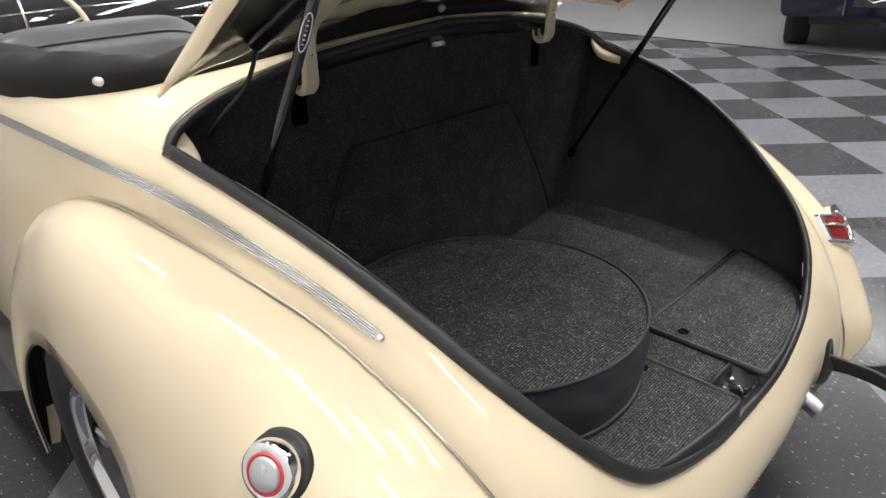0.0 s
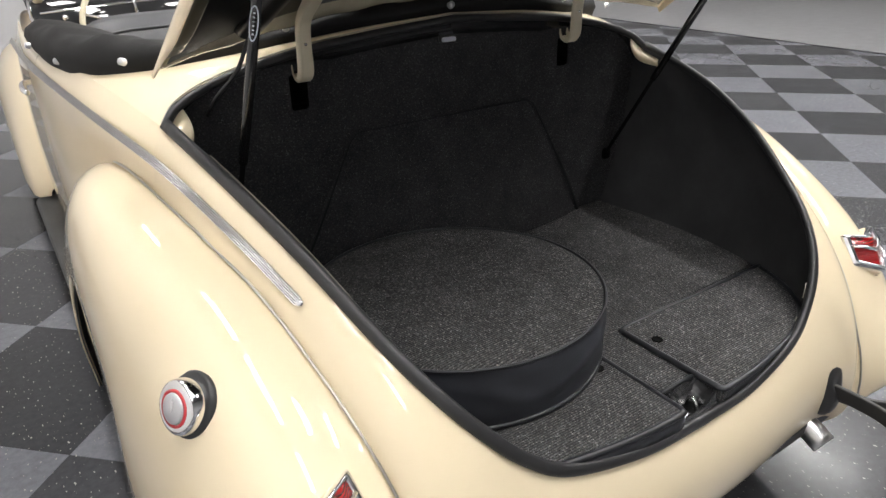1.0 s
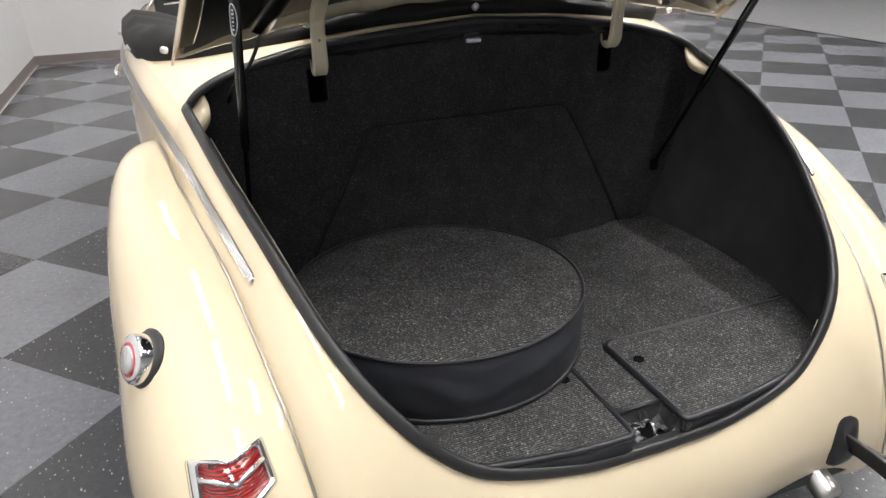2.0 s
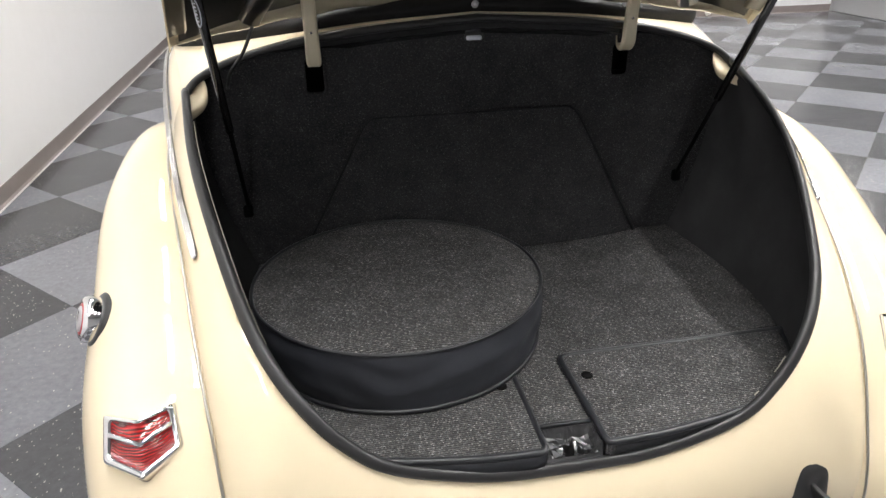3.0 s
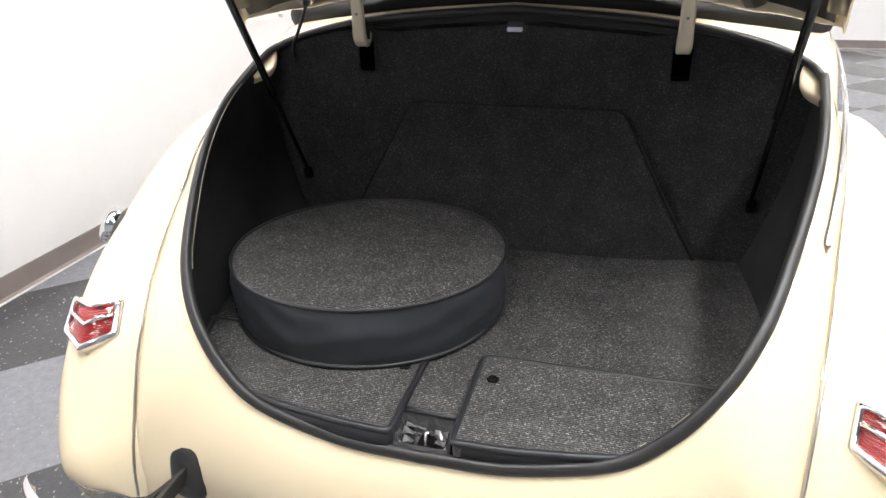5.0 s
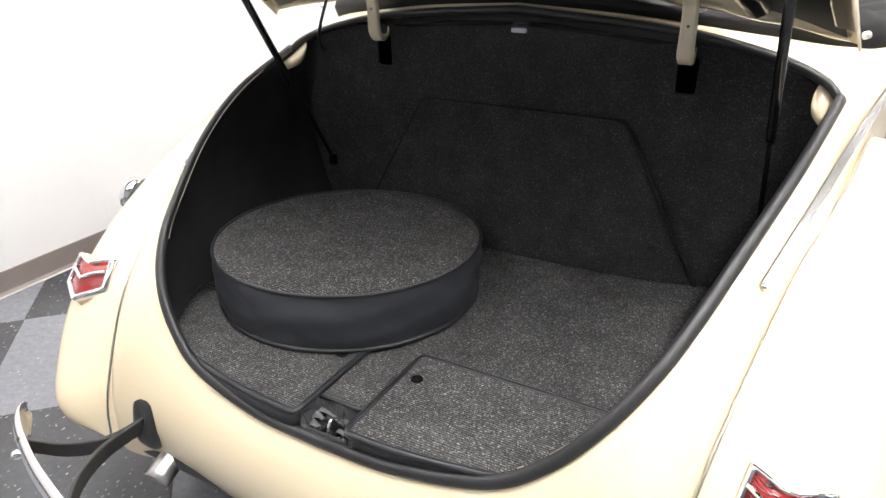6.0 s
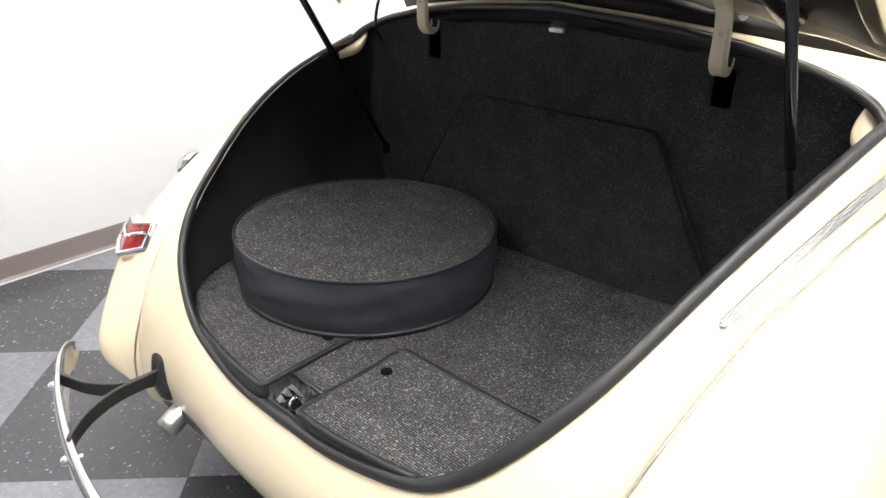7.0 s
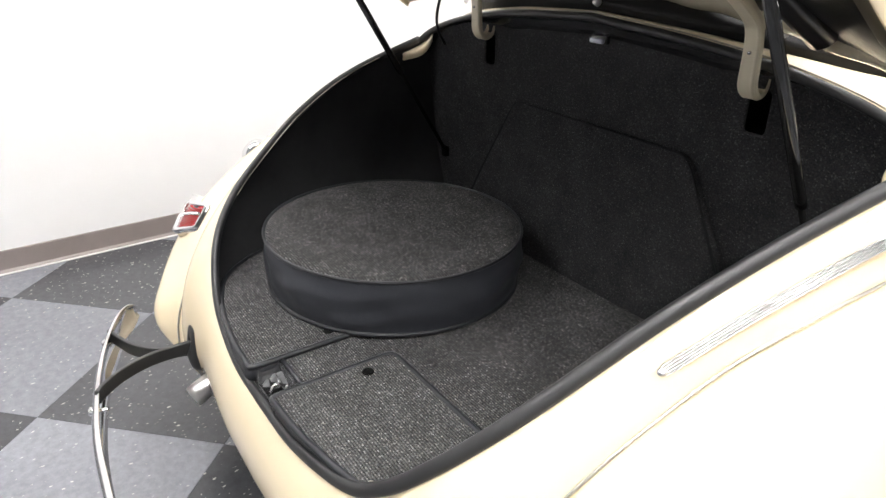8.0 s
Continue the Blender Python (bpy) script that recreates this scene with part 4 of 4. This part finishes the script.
# bumper arms, pads and the blade across the tail
for side in (1, -1):
    pad = bmesh.new()
    ring = [(0.036 * math.copysign(abs(math.cos(a)) ** 0.55, math.cos(a)), 0.061 * math.copysign(abs(math.sin(a)) ** 0.6, math.sin(a))) for a in np.linspace(0, 2 * math.pi, 32, endpoint=False)]
    add_grid(pad, [[V(side * 0.464 + x * g, -0.352 - h * (0.55 + 0.45 * min(1, (0.07 - y) / 0.09)) + 0.10 * (abs(side * 0.464 + x * g) - 0.456), 0.413 + y * g) for x, y in ring] for g, h in ((1.1, -0.02), (1.06, 0.012), (0.97, 0.022), (0.8, 0.030), (0.5, 0.034), (0.01, 0.035))], close_v=True)
    part("arm_pad", pad, RUBBER, car, "black rubber pad where the bumper arm passes")
    sec = [(0.0165, -0.0035), (0.0145, -0.005), (-0.0145, -0.005), (-0.0165, -0.0035), (-0.0165, 0.0035), (-0.0145, 0.005), (0.0145, 0.005), (0.0165, 0.0035)]
    for lift, pts in ((-0.007, [(0.462, -0.345), (0.474, -0.395), (0.492, -0.448), (0.545, -0.492), (0.600, -0.513), (0.645, -0.527)]),
                      (0.004, [(0.458, -0.345), (0.462, -0.41), (0.458, -0.475), (0.432, -0.538), (0.396, -0.582), (0.375, -0.598)])):
        bm = bmesh.new()
        path = even(spline([V(side * x, y, 0.412 + lift) for x, y in pts], 6), 30)
        add_sweep(bm, path, V(0, 0, 1), sec)
        part("bumper_arm", bm, ARM_BLACK, car, "flat black bumper arm", smooth=False)
    pipe = [V(side * 0.430, -0.10, 0.31), V(side * 0.430, -0.26, 0.322), V(side * 0.430, -0.34, 0.318), V(side * 0.430, -0.396, 0.293)]
    bm = bmesh.new()
    path = even(spline(pipe, 6), 20)
    outer = add_sweep(bm, path, V(1, 0, 0), disc(0.0275, 24), caps=False)
    inner = add_sweep(bm, path, V(1, 0, 0), disc(0.025, 24), caps=False)
    for i in range(24):
        bm.faces.new((outer[-1][i], outer[-1][(i + 1) % 24], inner[-1][(i + 1) % 24], inner[-1][i]))
    part("exhaust_tip", bm, EXHAUST, car, "satin steel exhaust tip")
BLADE_K = [(0.768, -0.438, 0.385), (0.745, -0.468, 0.385), (0.690, -0.503, 0.385), (0.60, -0.540, 0.385), (0.506, -0.570, 0.385), (0.368, -0.603, 0.385), (0.213, -0.626, 0.385), (0.0, -0.637, 0.385)]
half = spline(BLADE_K, 8)
path = even(half + mirror(half)[-2::-1], 110)
sec = [(-0.045, -0.007), (-0.036, 0.003), (-0.02, 0.010), (0.0, 0.012), (0.02, 0.010), (0.036, 0.003), (0.045, -0.007), (0.043, -0.009), (0.034, 0.0), (0.02, 0.006), (0.0, 0.008), (-0.02, 0.006), (-0.034, 0.0), (-0.043, -0.009)]
taper = [(0.34, 0.66, 0.82, 0.91, 0.96, 0.99, 1.0)[min(i, 109 - i, 6)] for i in range(110)]
bm = bmesh.new()
add_sweep(bm, path, V(0, 0, 1), [(a, -b) for a, b in sec], scale=taper)
blade = part("bumper_blade", bm, CHROME, car, "curved chrome bumper blade")
for side in (1, -1):
    for x, y in ((0.645, -0.530), (0.375, -0.605)):
        part("bumper_bolt", lathe([(0.0, 0.012), (0.006, 0.011), (0.010, 0.006), (0.011, 0.0), (0.011, -0.008), (0.005, -0.008), (0.005, -0.03)], 16, facing((side * x, y - 0.008, 0.385), (side * 0.35, -1, 0))), CHROME, blade, "chrome bumper bolt")

# wheels
def wheel(x, y):
    s = 1 if x > 0 else -1
    m = Matrix.Translation((x, y, 0.348)) @ Matrix.Rotation(s * math.pi / 2, 4, "Y")
    tyre = [(0.205, -0.075), (0.24, -0.088), (0.30, -0.092), (0.335, -0.078), (0.348, -0.05), (0.348, 0.05), (0.335, 0.078), (0.30, 0.092), (0.24, 0.088), (0.205, 0.075)]
    w = part("wheel", lathe(tyre, 56, m), TYRE, car, "black tyre on a bright spoked wheel")
    part("rim", lathe([(0.214, 0.076), (0.208, 0.083), (0.200, 0.080), (0.194, 0.066), (0.185, 0.060)], 56, m), CHROME, w, "bright wheel rim")
    part("barrel", lathe([(0.196, 0.066), (0.188, 0.02), (0.186, -0.07)], 56, m), STEEL, w, "dull steel inside of the rim")
    part("hub", lathe([(0.0, 0.062), (0.03, 0.06), (0.036, 0.05), (0.04, 0.02), (0.06, 0.0)], 28, m), CHROME, w, "chrome hub")
    part("brake_drum", lathe([(0.0, -0.01), (0.14, -0.01), (0.15, -0.06)], 40, m), ARM_BLACK, w, "dark brake drum")
    for k in range(5):
        a = 2 * math.pi * k / 5 + 0.4
        c, d = V(math.cos(a), math.sin(a), 0), V(-math.sin(a), math.cos(a), 0)
        bm = bmesh.new()
        add_grid(bm, [[m @ (c * r + d * q + V(0, 0, h + e)) for q, e in ((-wd, -0.03), (-wd, 0.0), (-wd * 0.6, 0.006), (wd * 0.6, 0.006), (wd, 0.0), (wd, -0.03))] for r, wd, h in ((0.03, 0.026, 0.045), (0.09, 0.018, 0.04), (0.15, 0.020, 0.045), (0.197, 0.034, 0.05))])
        part("spoke", bm, WHEEL_METAL, w, "polished wheel spoke", smooth=False)


for x in (0.762, -0.762):
    wheel(x, 0.585)
    wheel(x, 3.47)
    s = 1 if x > 0 else -1
    bm = bmesh.new()
    add_grid(bm, [[V(s * xx, 0.62 + 0.46 * math.cos(a), 0.26 + 0.44 * math.sin(a)) for xx in (0.60, 0.84)] for a in np.linspace(0, math.pi, 20)])
    part("wheel_arch", bm, ARM_BLACK, car, "black inner wheel arch")
    part("arch_front", box((s * 0.715 - 0.1, 1.03, 0.12), (s * 0.715 + 0.1, 1.05, 0.5), 0.004), ARM_BLACK, car, "black front wall of the wheel well", smooth=False)
    part("inner_panel", box((s * 0.63 - 0.006, 0.14, 0.14), (s * 0.63 + 0.006, 1.14, 0.56)), ARM_BLACK, car, "black inner panel of the wheel well", smooth=False)
    # front fender, running board and door handle
    bm = bmesh.new()
    rows = []
    for y, w, low, top in ((2.34, 0.80, 0.335, 0.40), (2.36, 0.845, 0.333, 0.46), (2.42, 0.862, 0.33, 0.58), (2.55, 0.875, 0.36, 0.71), (2.75, 0.878, 0.42, 0.80), (3.05, 0.878, 0.5, 0.86), (3.4, 0.878, 0.55, 0.88), (3.8, 0.86, 0.5, 0.84), (4.15, 0.78, 0.36, 0.70), (4.3, 0.7, 0.38, 0.45)):
        rows.append([V(s * (0.62 + (w - 0.62) * math.sin(b)), y, low + (top - low) * math.cos(b) ** 0.8) for b in np.linspace(0, math.pi / 2, 14)])
    add_grid(bm, rows)
    part("front_fender", bm, CREAM, car)
    part("running_board", box((s * 0.79 - 0.075, 1.1, 0.28), (s * 0.79 + 0.075, 2.40, 0.322), 0.018, 3), RUNNER, car, "black running board", smooth=False)
    grip = even(spline([V(s * 0.79, 1.40, 0.982), V(s * 0.822, 1.39, 0.984), V(s * 0.832, 1.36, 0.984), V(s * 0.836, 1.29, 0.982), V(s * 0.832, 1.25, 0.980)], 5), 18)
    part("door_handle", tube(grip, 0.0085, V(0, 0, 1), 10, scale=[0.8 + 0.3 * math.sin(i / 17 * 3.0) for i in range(18)]), CHROME, car, "chrome door handle")

# folded top under its black boot cover
edge = spline(BOOT_K + [(0.775, 1.0, 1.088), (0.785, 1.2, 1.086), (0.785, 1.42, 1.086)], 8)
path = even(mirror(edge)[::-1] + edge[1:], 110)
bm = bmesh.new()
rows = []
for i, p in enumerate(path):
    a, b = path[max(i - 1, 0)], path[min(i + 1, 109)]
    tan = (b - a).normalized()
    out = tan.cross(V(0, 0, 1)).normalized()
    k = min(1.0, min(i, 109 - i) / 7.0) ** 0.5
    u = abs(i - 54.5) / 54.5
    hi = (0.035 + 0.04 * min(1, max(0, (u - 0.28) / 0.3))) * (0.65 + 0.35 * k)
    wv = 0.006 * math.sin(i * 0.55) + 0.004 * math.sin(i * 1.3 + 1)
    rows.append([p - out * 0.004 - V(0, 0, 0.012), p + out * (0.004 + wv * 0.4) + V(0, 0, 0.012), p + out * 0.008 + V(0, 0, hi * 0.4), p + out * 0.002 + V(0, 0, hi * 0.75), p - out * 0.03 + V(0, 0, hi + wv),
                 p - out * 0.10 + V(0, 0, hi * 0.82 + wv), p - out * 0.19 + V(0, 0, hi * 0.4), p - out * 0.24 + V(0, 0, -0.02), p - out * 0.25 + V(0, 0, -0.3)])
add_grid(bm, rows)
boot = part("boot_cover", bm, CLOTH, car, "black canvas cover over the folded top")
for x, y, z, lean in ((0.0, 0.438, 1.200, 0.5), (0.382, 0.476, 1.184, 0.5), (0.680, 0.606, 1.134, 0.5), (0.764, 0.93, 1.10, 0.35), (0.793, 1.25, 1.10, 0.3)):
    for s in ((1, -1) if x else (1,)):
        at, way = V(s * x, y, z), V(s * x, -0.5 * (y < 0.7) - 0.1, lean * 0.6)
        part("snap", lathe([(0.0, 0.0075), (0.004, 0.007), (0.006, 0.0055), (0.0075, 0.004), (0.008, -0.006)], 18, facing(at + way.normalized() * 0.007, way)), SILVER, boot, "bright snap fastener")

# cabin: seat backs, floor and windscreen
for x0, x1 in ((-0.64, -0.02), (0.02, 0.64)):
    bm = bmesh.new()
    rows = []
    for i in range(25):
        x = x0 + (x1 - x0) * i / 24
        e = max(0.0, 1 - abs(i / 12 - 1) ** 5) ** 0.5
        rows.append([V(x, 1.42, 0.6), V(x, 1.44, 1.0 + 0.06 * e), V(x, 1.465, 1.03 + 0.06 * e), V(x, 1.50, 1.05 + 0.07 * e), V(x, 1.56, 1.06 + 0.07 * e), V(x, 1.63, 1.04 + 0.06 * e), V(x, 1.68, 0.9), V(x, 1.7, 0.6)])
    add_grid(bm, rows)
    seat = part("front_seat", bm, LEATHER, car, "charcoal leather front seat back")
    part("seat_piping", tube([V(x0 + 0.02 + (x1 - x0 - 0.04) * i / 24, 1.463, 1.092 - 0.04 * (abs(i - 12) / 12) ** 6) for i in range(25)], 0.004), LEATHER, seat, "piping across the seat back")
part("cabin_floor", box((-0.72, 0.95, 0.36), (0.72, 2.5, 0.42), 0.01), VOID, car, "dark cabin floor", smooth=False)
part("bulkhead", box((-0.62, 0.49, 0.36), (0.62, 0.51, 1.02), 0.004), VOID, car, "dark bulkhead behind the cabin", smooth=False)
bm = bmesh.new()
DASH = [(2.46, 0.80), (2.34, 0.80), (2.30, 0.84), (2.285, 0.92), (2.285, 1.02), (2.30, 1.08), (2.33, 1.12), (2.38, 1.145), (2.46, 1.155), (2.58, 1.15)]
vs = add_grid(bm, [[V(x, y + 0.05 * (x / 0.7) ** 2, z - 0.03 * (x / 0.7) ** 2) for y, z in DASH] for x in np.linspace(-0.70, 0.70, 21)])
dash = part("dashboard", bm, BLACK_PAINT, car, "gloss black dashboard with chrome bands")
for z in (0.90, 0.925, 1.03, 1.10):
    y = 2.283 + max(0, z - 1.02) * 0.45
    part("dash_band", tube([V(x, y + 0.05 * (x / 0.7) ** 2, z - 0.03 * (x / 0.7) ** 2) for x in np.linspace(-0.66, 0.66, 15)], 0.006, V(0, 0, 1), 8), CHROME, dash, "chrome band")
for x, r in ((-0.42, 0.055), (-0.27, 0.055), (0.0, 0.045), (0.26, 0.05), (0.12, 0.03)):
    gauge = part("gauge", lathe([(r * 0.8, 0.004), (r * 0.9, 0.012), (r, 0.010), (r * 1.05, 0.0)], 28, facing((x, 2.282 + 0.05 * (x / 0.7) ** 2, 0.975), (0, -1, 0.08))), CHROME, dash, "chrome gauge ring")
    part("dial", lathe([(0.0, 0.003), (r * 0.84, 0.003)], 24, facing((x, 2.282 + 0.05 * (x / 0.7) ** 2, 0.975), (0, -1, 0.08))), CREAM_MATT, gauge, "cream dial")
for x in (-0.58, -0.1, 0.42, 0.56):
    part("knob", lathe([(0.0, 0.028), (0.010, 0.026), (0.013, 0.018), (0.007, 0.01), (0.007, -0.01)], 16, facing((x, 2.284 + 0.05 * (x / 0.7) ** 2, 1.055), (0, -1, 0.1))), CHROME, dash, "chrome knob")
for side in (1, -1):
    part("garnish_rail", tube([V(side * 0.735, 1.5, 1.09), V(side * 0.725, 1.95, 1.10), V(side * 0.69, 2.4, 1.12)], 0.006, V(0, 0, 1), 8), CHROME, car, "chrome rail along the door top")
for side in (1, -1):
    post = tube([V(side * 0.66, 2.45, 1.06), V(side * 0.63, 2.36, 1.25), V(side * 0.60, 2.27, 1.42)], 0.02)
    part("windscreen_post", post, CREAM, car)
part("windscreen_header", tube([V(-0.60, 2.27, 1.42), V(0, 2.30, 1.45), V(0.60, 2.27, 1.42)], 0.022), CHROME, car, "chrome windscreen header")
ring = [V(-0.33 + 0.21 * math.cos(a), 2.17 + 0.07 * math.sin(a), 1.02 + 0.19 * math.sin(a)) for a in np.linspace(0, 2 * math.pi, 40, endpoint=False)]
sw = part("steering_wheel", tube(ring, 0.011, V(0, -0.9, 0.4), 8, True), CREAM_MATT, car, "cream steering wheel")
part("steering_column", tube([V(-0.33, 2.17, 1.02), V(-0.33, 2.42, 0.9)], 0.02), CHROME, sw)
for a in (0.3, 1.57, 2.84):
    part("spoke", tube([V(-0.33, 2.17, 1.02), V(-0.33 + 0.2 * math.cos(a), 2.17 + 0.066 * math.sin(a), 1.02 + 0.18 * math.sin(a))], 0.005), CHROME, sw, "chrome steering spoke")

# ---- pickup truck on the concrete ------------------------------------------
truck = tagged(new("pickup_truck"), "dark blue pickup truck parked on the concrete", "truck")
truck.matrix_basis = Matrix.Translation((9.41, 1.83, 0)) @ Matrix.Rotation(radians(-73), 4, "Z")
bm = bmesh.new()
rows = []
for y, k, top in ((-2.6, 1.02, 1.15), (-0.3, 1.0, 1.2), (0.9, 1.0, 1.2), (1.75, 0.99, 1.18), (2.0, 0.96, 1.1), (2.08, 0.9, 0.9)):
    rows.append([V(0.98 * k * x, y, 0.40 + (top - 0.40) * z) for x, z in ((-0.94, 0.0), (-0.98, 0.06), (-1.0, 0.3), (-1.0, 0.7), (-0.97, 0.95), (-0.9, 1.0), (0, 1.04), (0.9, 1.0), (0.97, 0.95), (1.0, 0.7), (1.0, 0.3), (0.98, 0.06), (0.94, 0.0))])
vs = add_grid(bm, rows)
cap_ring(bm, vs[0])
cap_ring(bm, vs[-1][::-1])
part("body", bm, BLUE_PAINT, truck)
for s in (1, -1):
    for y in (-1.7, 1.45):
        m = Matrix.Translation((s * 0.80, y, 0.34)) @ Matrix.Rotation(s * math.pi / 2, 4, "Y")
        tyre = part("wheel", lathe([(0.20, -0.11), (0.29, -0.13), (0.335, -0.11), (0.34, 0.0), (0.335, 0.11), (0.29, 0.13), (0.20, 0.11)], 40, m), TYRE, truck, "black tyre")
        part("rim", lathe([(0.0, 0.06), (0.06, 0.07), (0.08, 0.04), (0.18, 0.04), (0.2, 0.1)], 32, m), STEEL, tyre, "grey wheel")
    part("rocker", box((s * 0.93 - 0.05, -1.1, 0.30), (s * 0.93 + 0.05, 1.0, 0.42), 0.02), ARM_BLACK, truck, "black rocker panel", smooth=False)
part("tailgate_panel", box((-0.34, -2.63, 0.50), (0.92, -2.58, 0.95), 0.01), BLACK_PAINT, truck, "black panel across the tail", smooth=False)
# Reflection on the blue tail, built as a thin steel strip.
part("tail_reflection", box((-0.412, -2.615, 0.42), (-0.398, -2.585, 0.95), 0.004), STEEL, truck, "upright strip standing in for a reflection", smooth=False)
part("tail_moulding", box((-0.93, -2.612, 0.60), (-0.42, -2.58, 0.615), 0.003), CHROME, truck, "thin bright moulding", smooth=False)
part("step_bar", box((-0.05, -2.45, 0.30), (0.9, -2.3, 0.36), 0.015), STEEL, truck, "dull silver cross bar", smooth=False)
for x0, x1, z in ((-0.22, 0.02, 0.56), (0.0, 0.30, 0.55)):
    part("script_badge", tube(spline([V(x0, -2.635, z + 0.02), V(x0 + 0.06, -2.635, z - 0.01), V((x0 + x1) / 2, -2.635, z + 0.012), V(x1, -2.635, z)], 4), 0.008), CHROME, truck, "bright script badge")
part("underbody", box((-0.7, -2.4, 0.30), (0.7, 1.9, 0.42), 0.02), ARM_BLACK, truck, "dark underbody", smooth=False)

# ---- floor tiles -----------------------------------------------------------
def tile_mesh(name, material):
    me = bpy.data.meshes.new(name)
    bm = bmesh.new()
    c = SIDE / 2 - 0.0004
    add_box(bm, (-c, -c, -0.0035), (c, c, 0.0))
    top = [e for e in bm.edges if all(v.co.z > -0.001 for v in e.verts)]
    bmesh.ops.bevel(bm, geom=top, offset=0.0006, segments=1, affect="EDGES")
    bm.to_mesh(me)
    bm.free()
    me.materials.append(material)
    return me


MESHES = [tile_mesh("dark_tile", TILE_DARK), tile_mesh("grey_tile", TILE_LIGHT)]
cells = []
for i in range(-18, 22):
    for j in range(-18, 22):
        c = NODE + E1 * (i + 0.5) + E2 * (j + 0.5)
        if WALL_X - 0.3 < c.x < EDGE_X + 0.4 and BACK_Y - 0.3 < c.y < FRONT_Y + 0.3:
            cells.append((max(abs(c.x - 1.5) * 0.9, abs(c.y - 2.0)), c, (i + j) % 2))
cells.sort(key=lambda q: q[0])


def trimmed(bm):
    """Cut off what would run under the walls."""
    for co, no in (((WALL_X + 0.002, 0, 0), (-1, 0, 0)), ((0, FRONT_Y - 0.002, 0), (0, 1, 0)), ((0, BACK_Y + 0.002, 0), (0, -1, 0))):
        bmesh.ops.bisect_plane(bm, geom=bm.verts[:] + bm.edges[:] + bm.faces[:], plane_co=co, plane_no=no, clear_outer=True)
    return bm


REACH = SIDE / math.sqrt(2)
for _, c, odd in cells[:300]:
    me = MESHES[odd]
    if c.x - REACH < WALL_X or c.y + REACH > FRONT_Y or c.y - REACH < BACK_Y:
        place = Matrix.Translation(c) @ Matrix.Rotation(radians(45), 4, "Z")
        bm = bmesh.new()
        bm.from_mesh(me)
        bm.transform(place)
        trimmed(bm)
        bm.transform(place.inverted())
        if not bm.faces:
            bm.free()
            continue
        me = me.copy()
        bm.to_mesh(me)
        bm.free()
    ob = new("tile", me)
    ob.parent = floor
    ob.location = c
    ob.rotation_euler = (0, 0, radians(45))
for odd, name in ((0, "dark_tiles"), (1, "grey_tiles")):
    bm = bmesh.new()
    turn = Matrix.Rotation(radians(45), 4, "Z")
    for _, c, o in cells[300:]:
        if o == odd:
            h = SIDE / 2 - 0.0004
            bm.faces.new([bm.verts.new(Matrix.Translation(c) @ turn @ V(x * h, y * h, 0)) for x, y in ((-1, -1), (1, -1), (1, 1), (-1, 1))])
    ob = part(name, trimmed(bm), MESHES[odd].materials[0], floor, smooth=False)
    tagged(ob, kind="stuff")
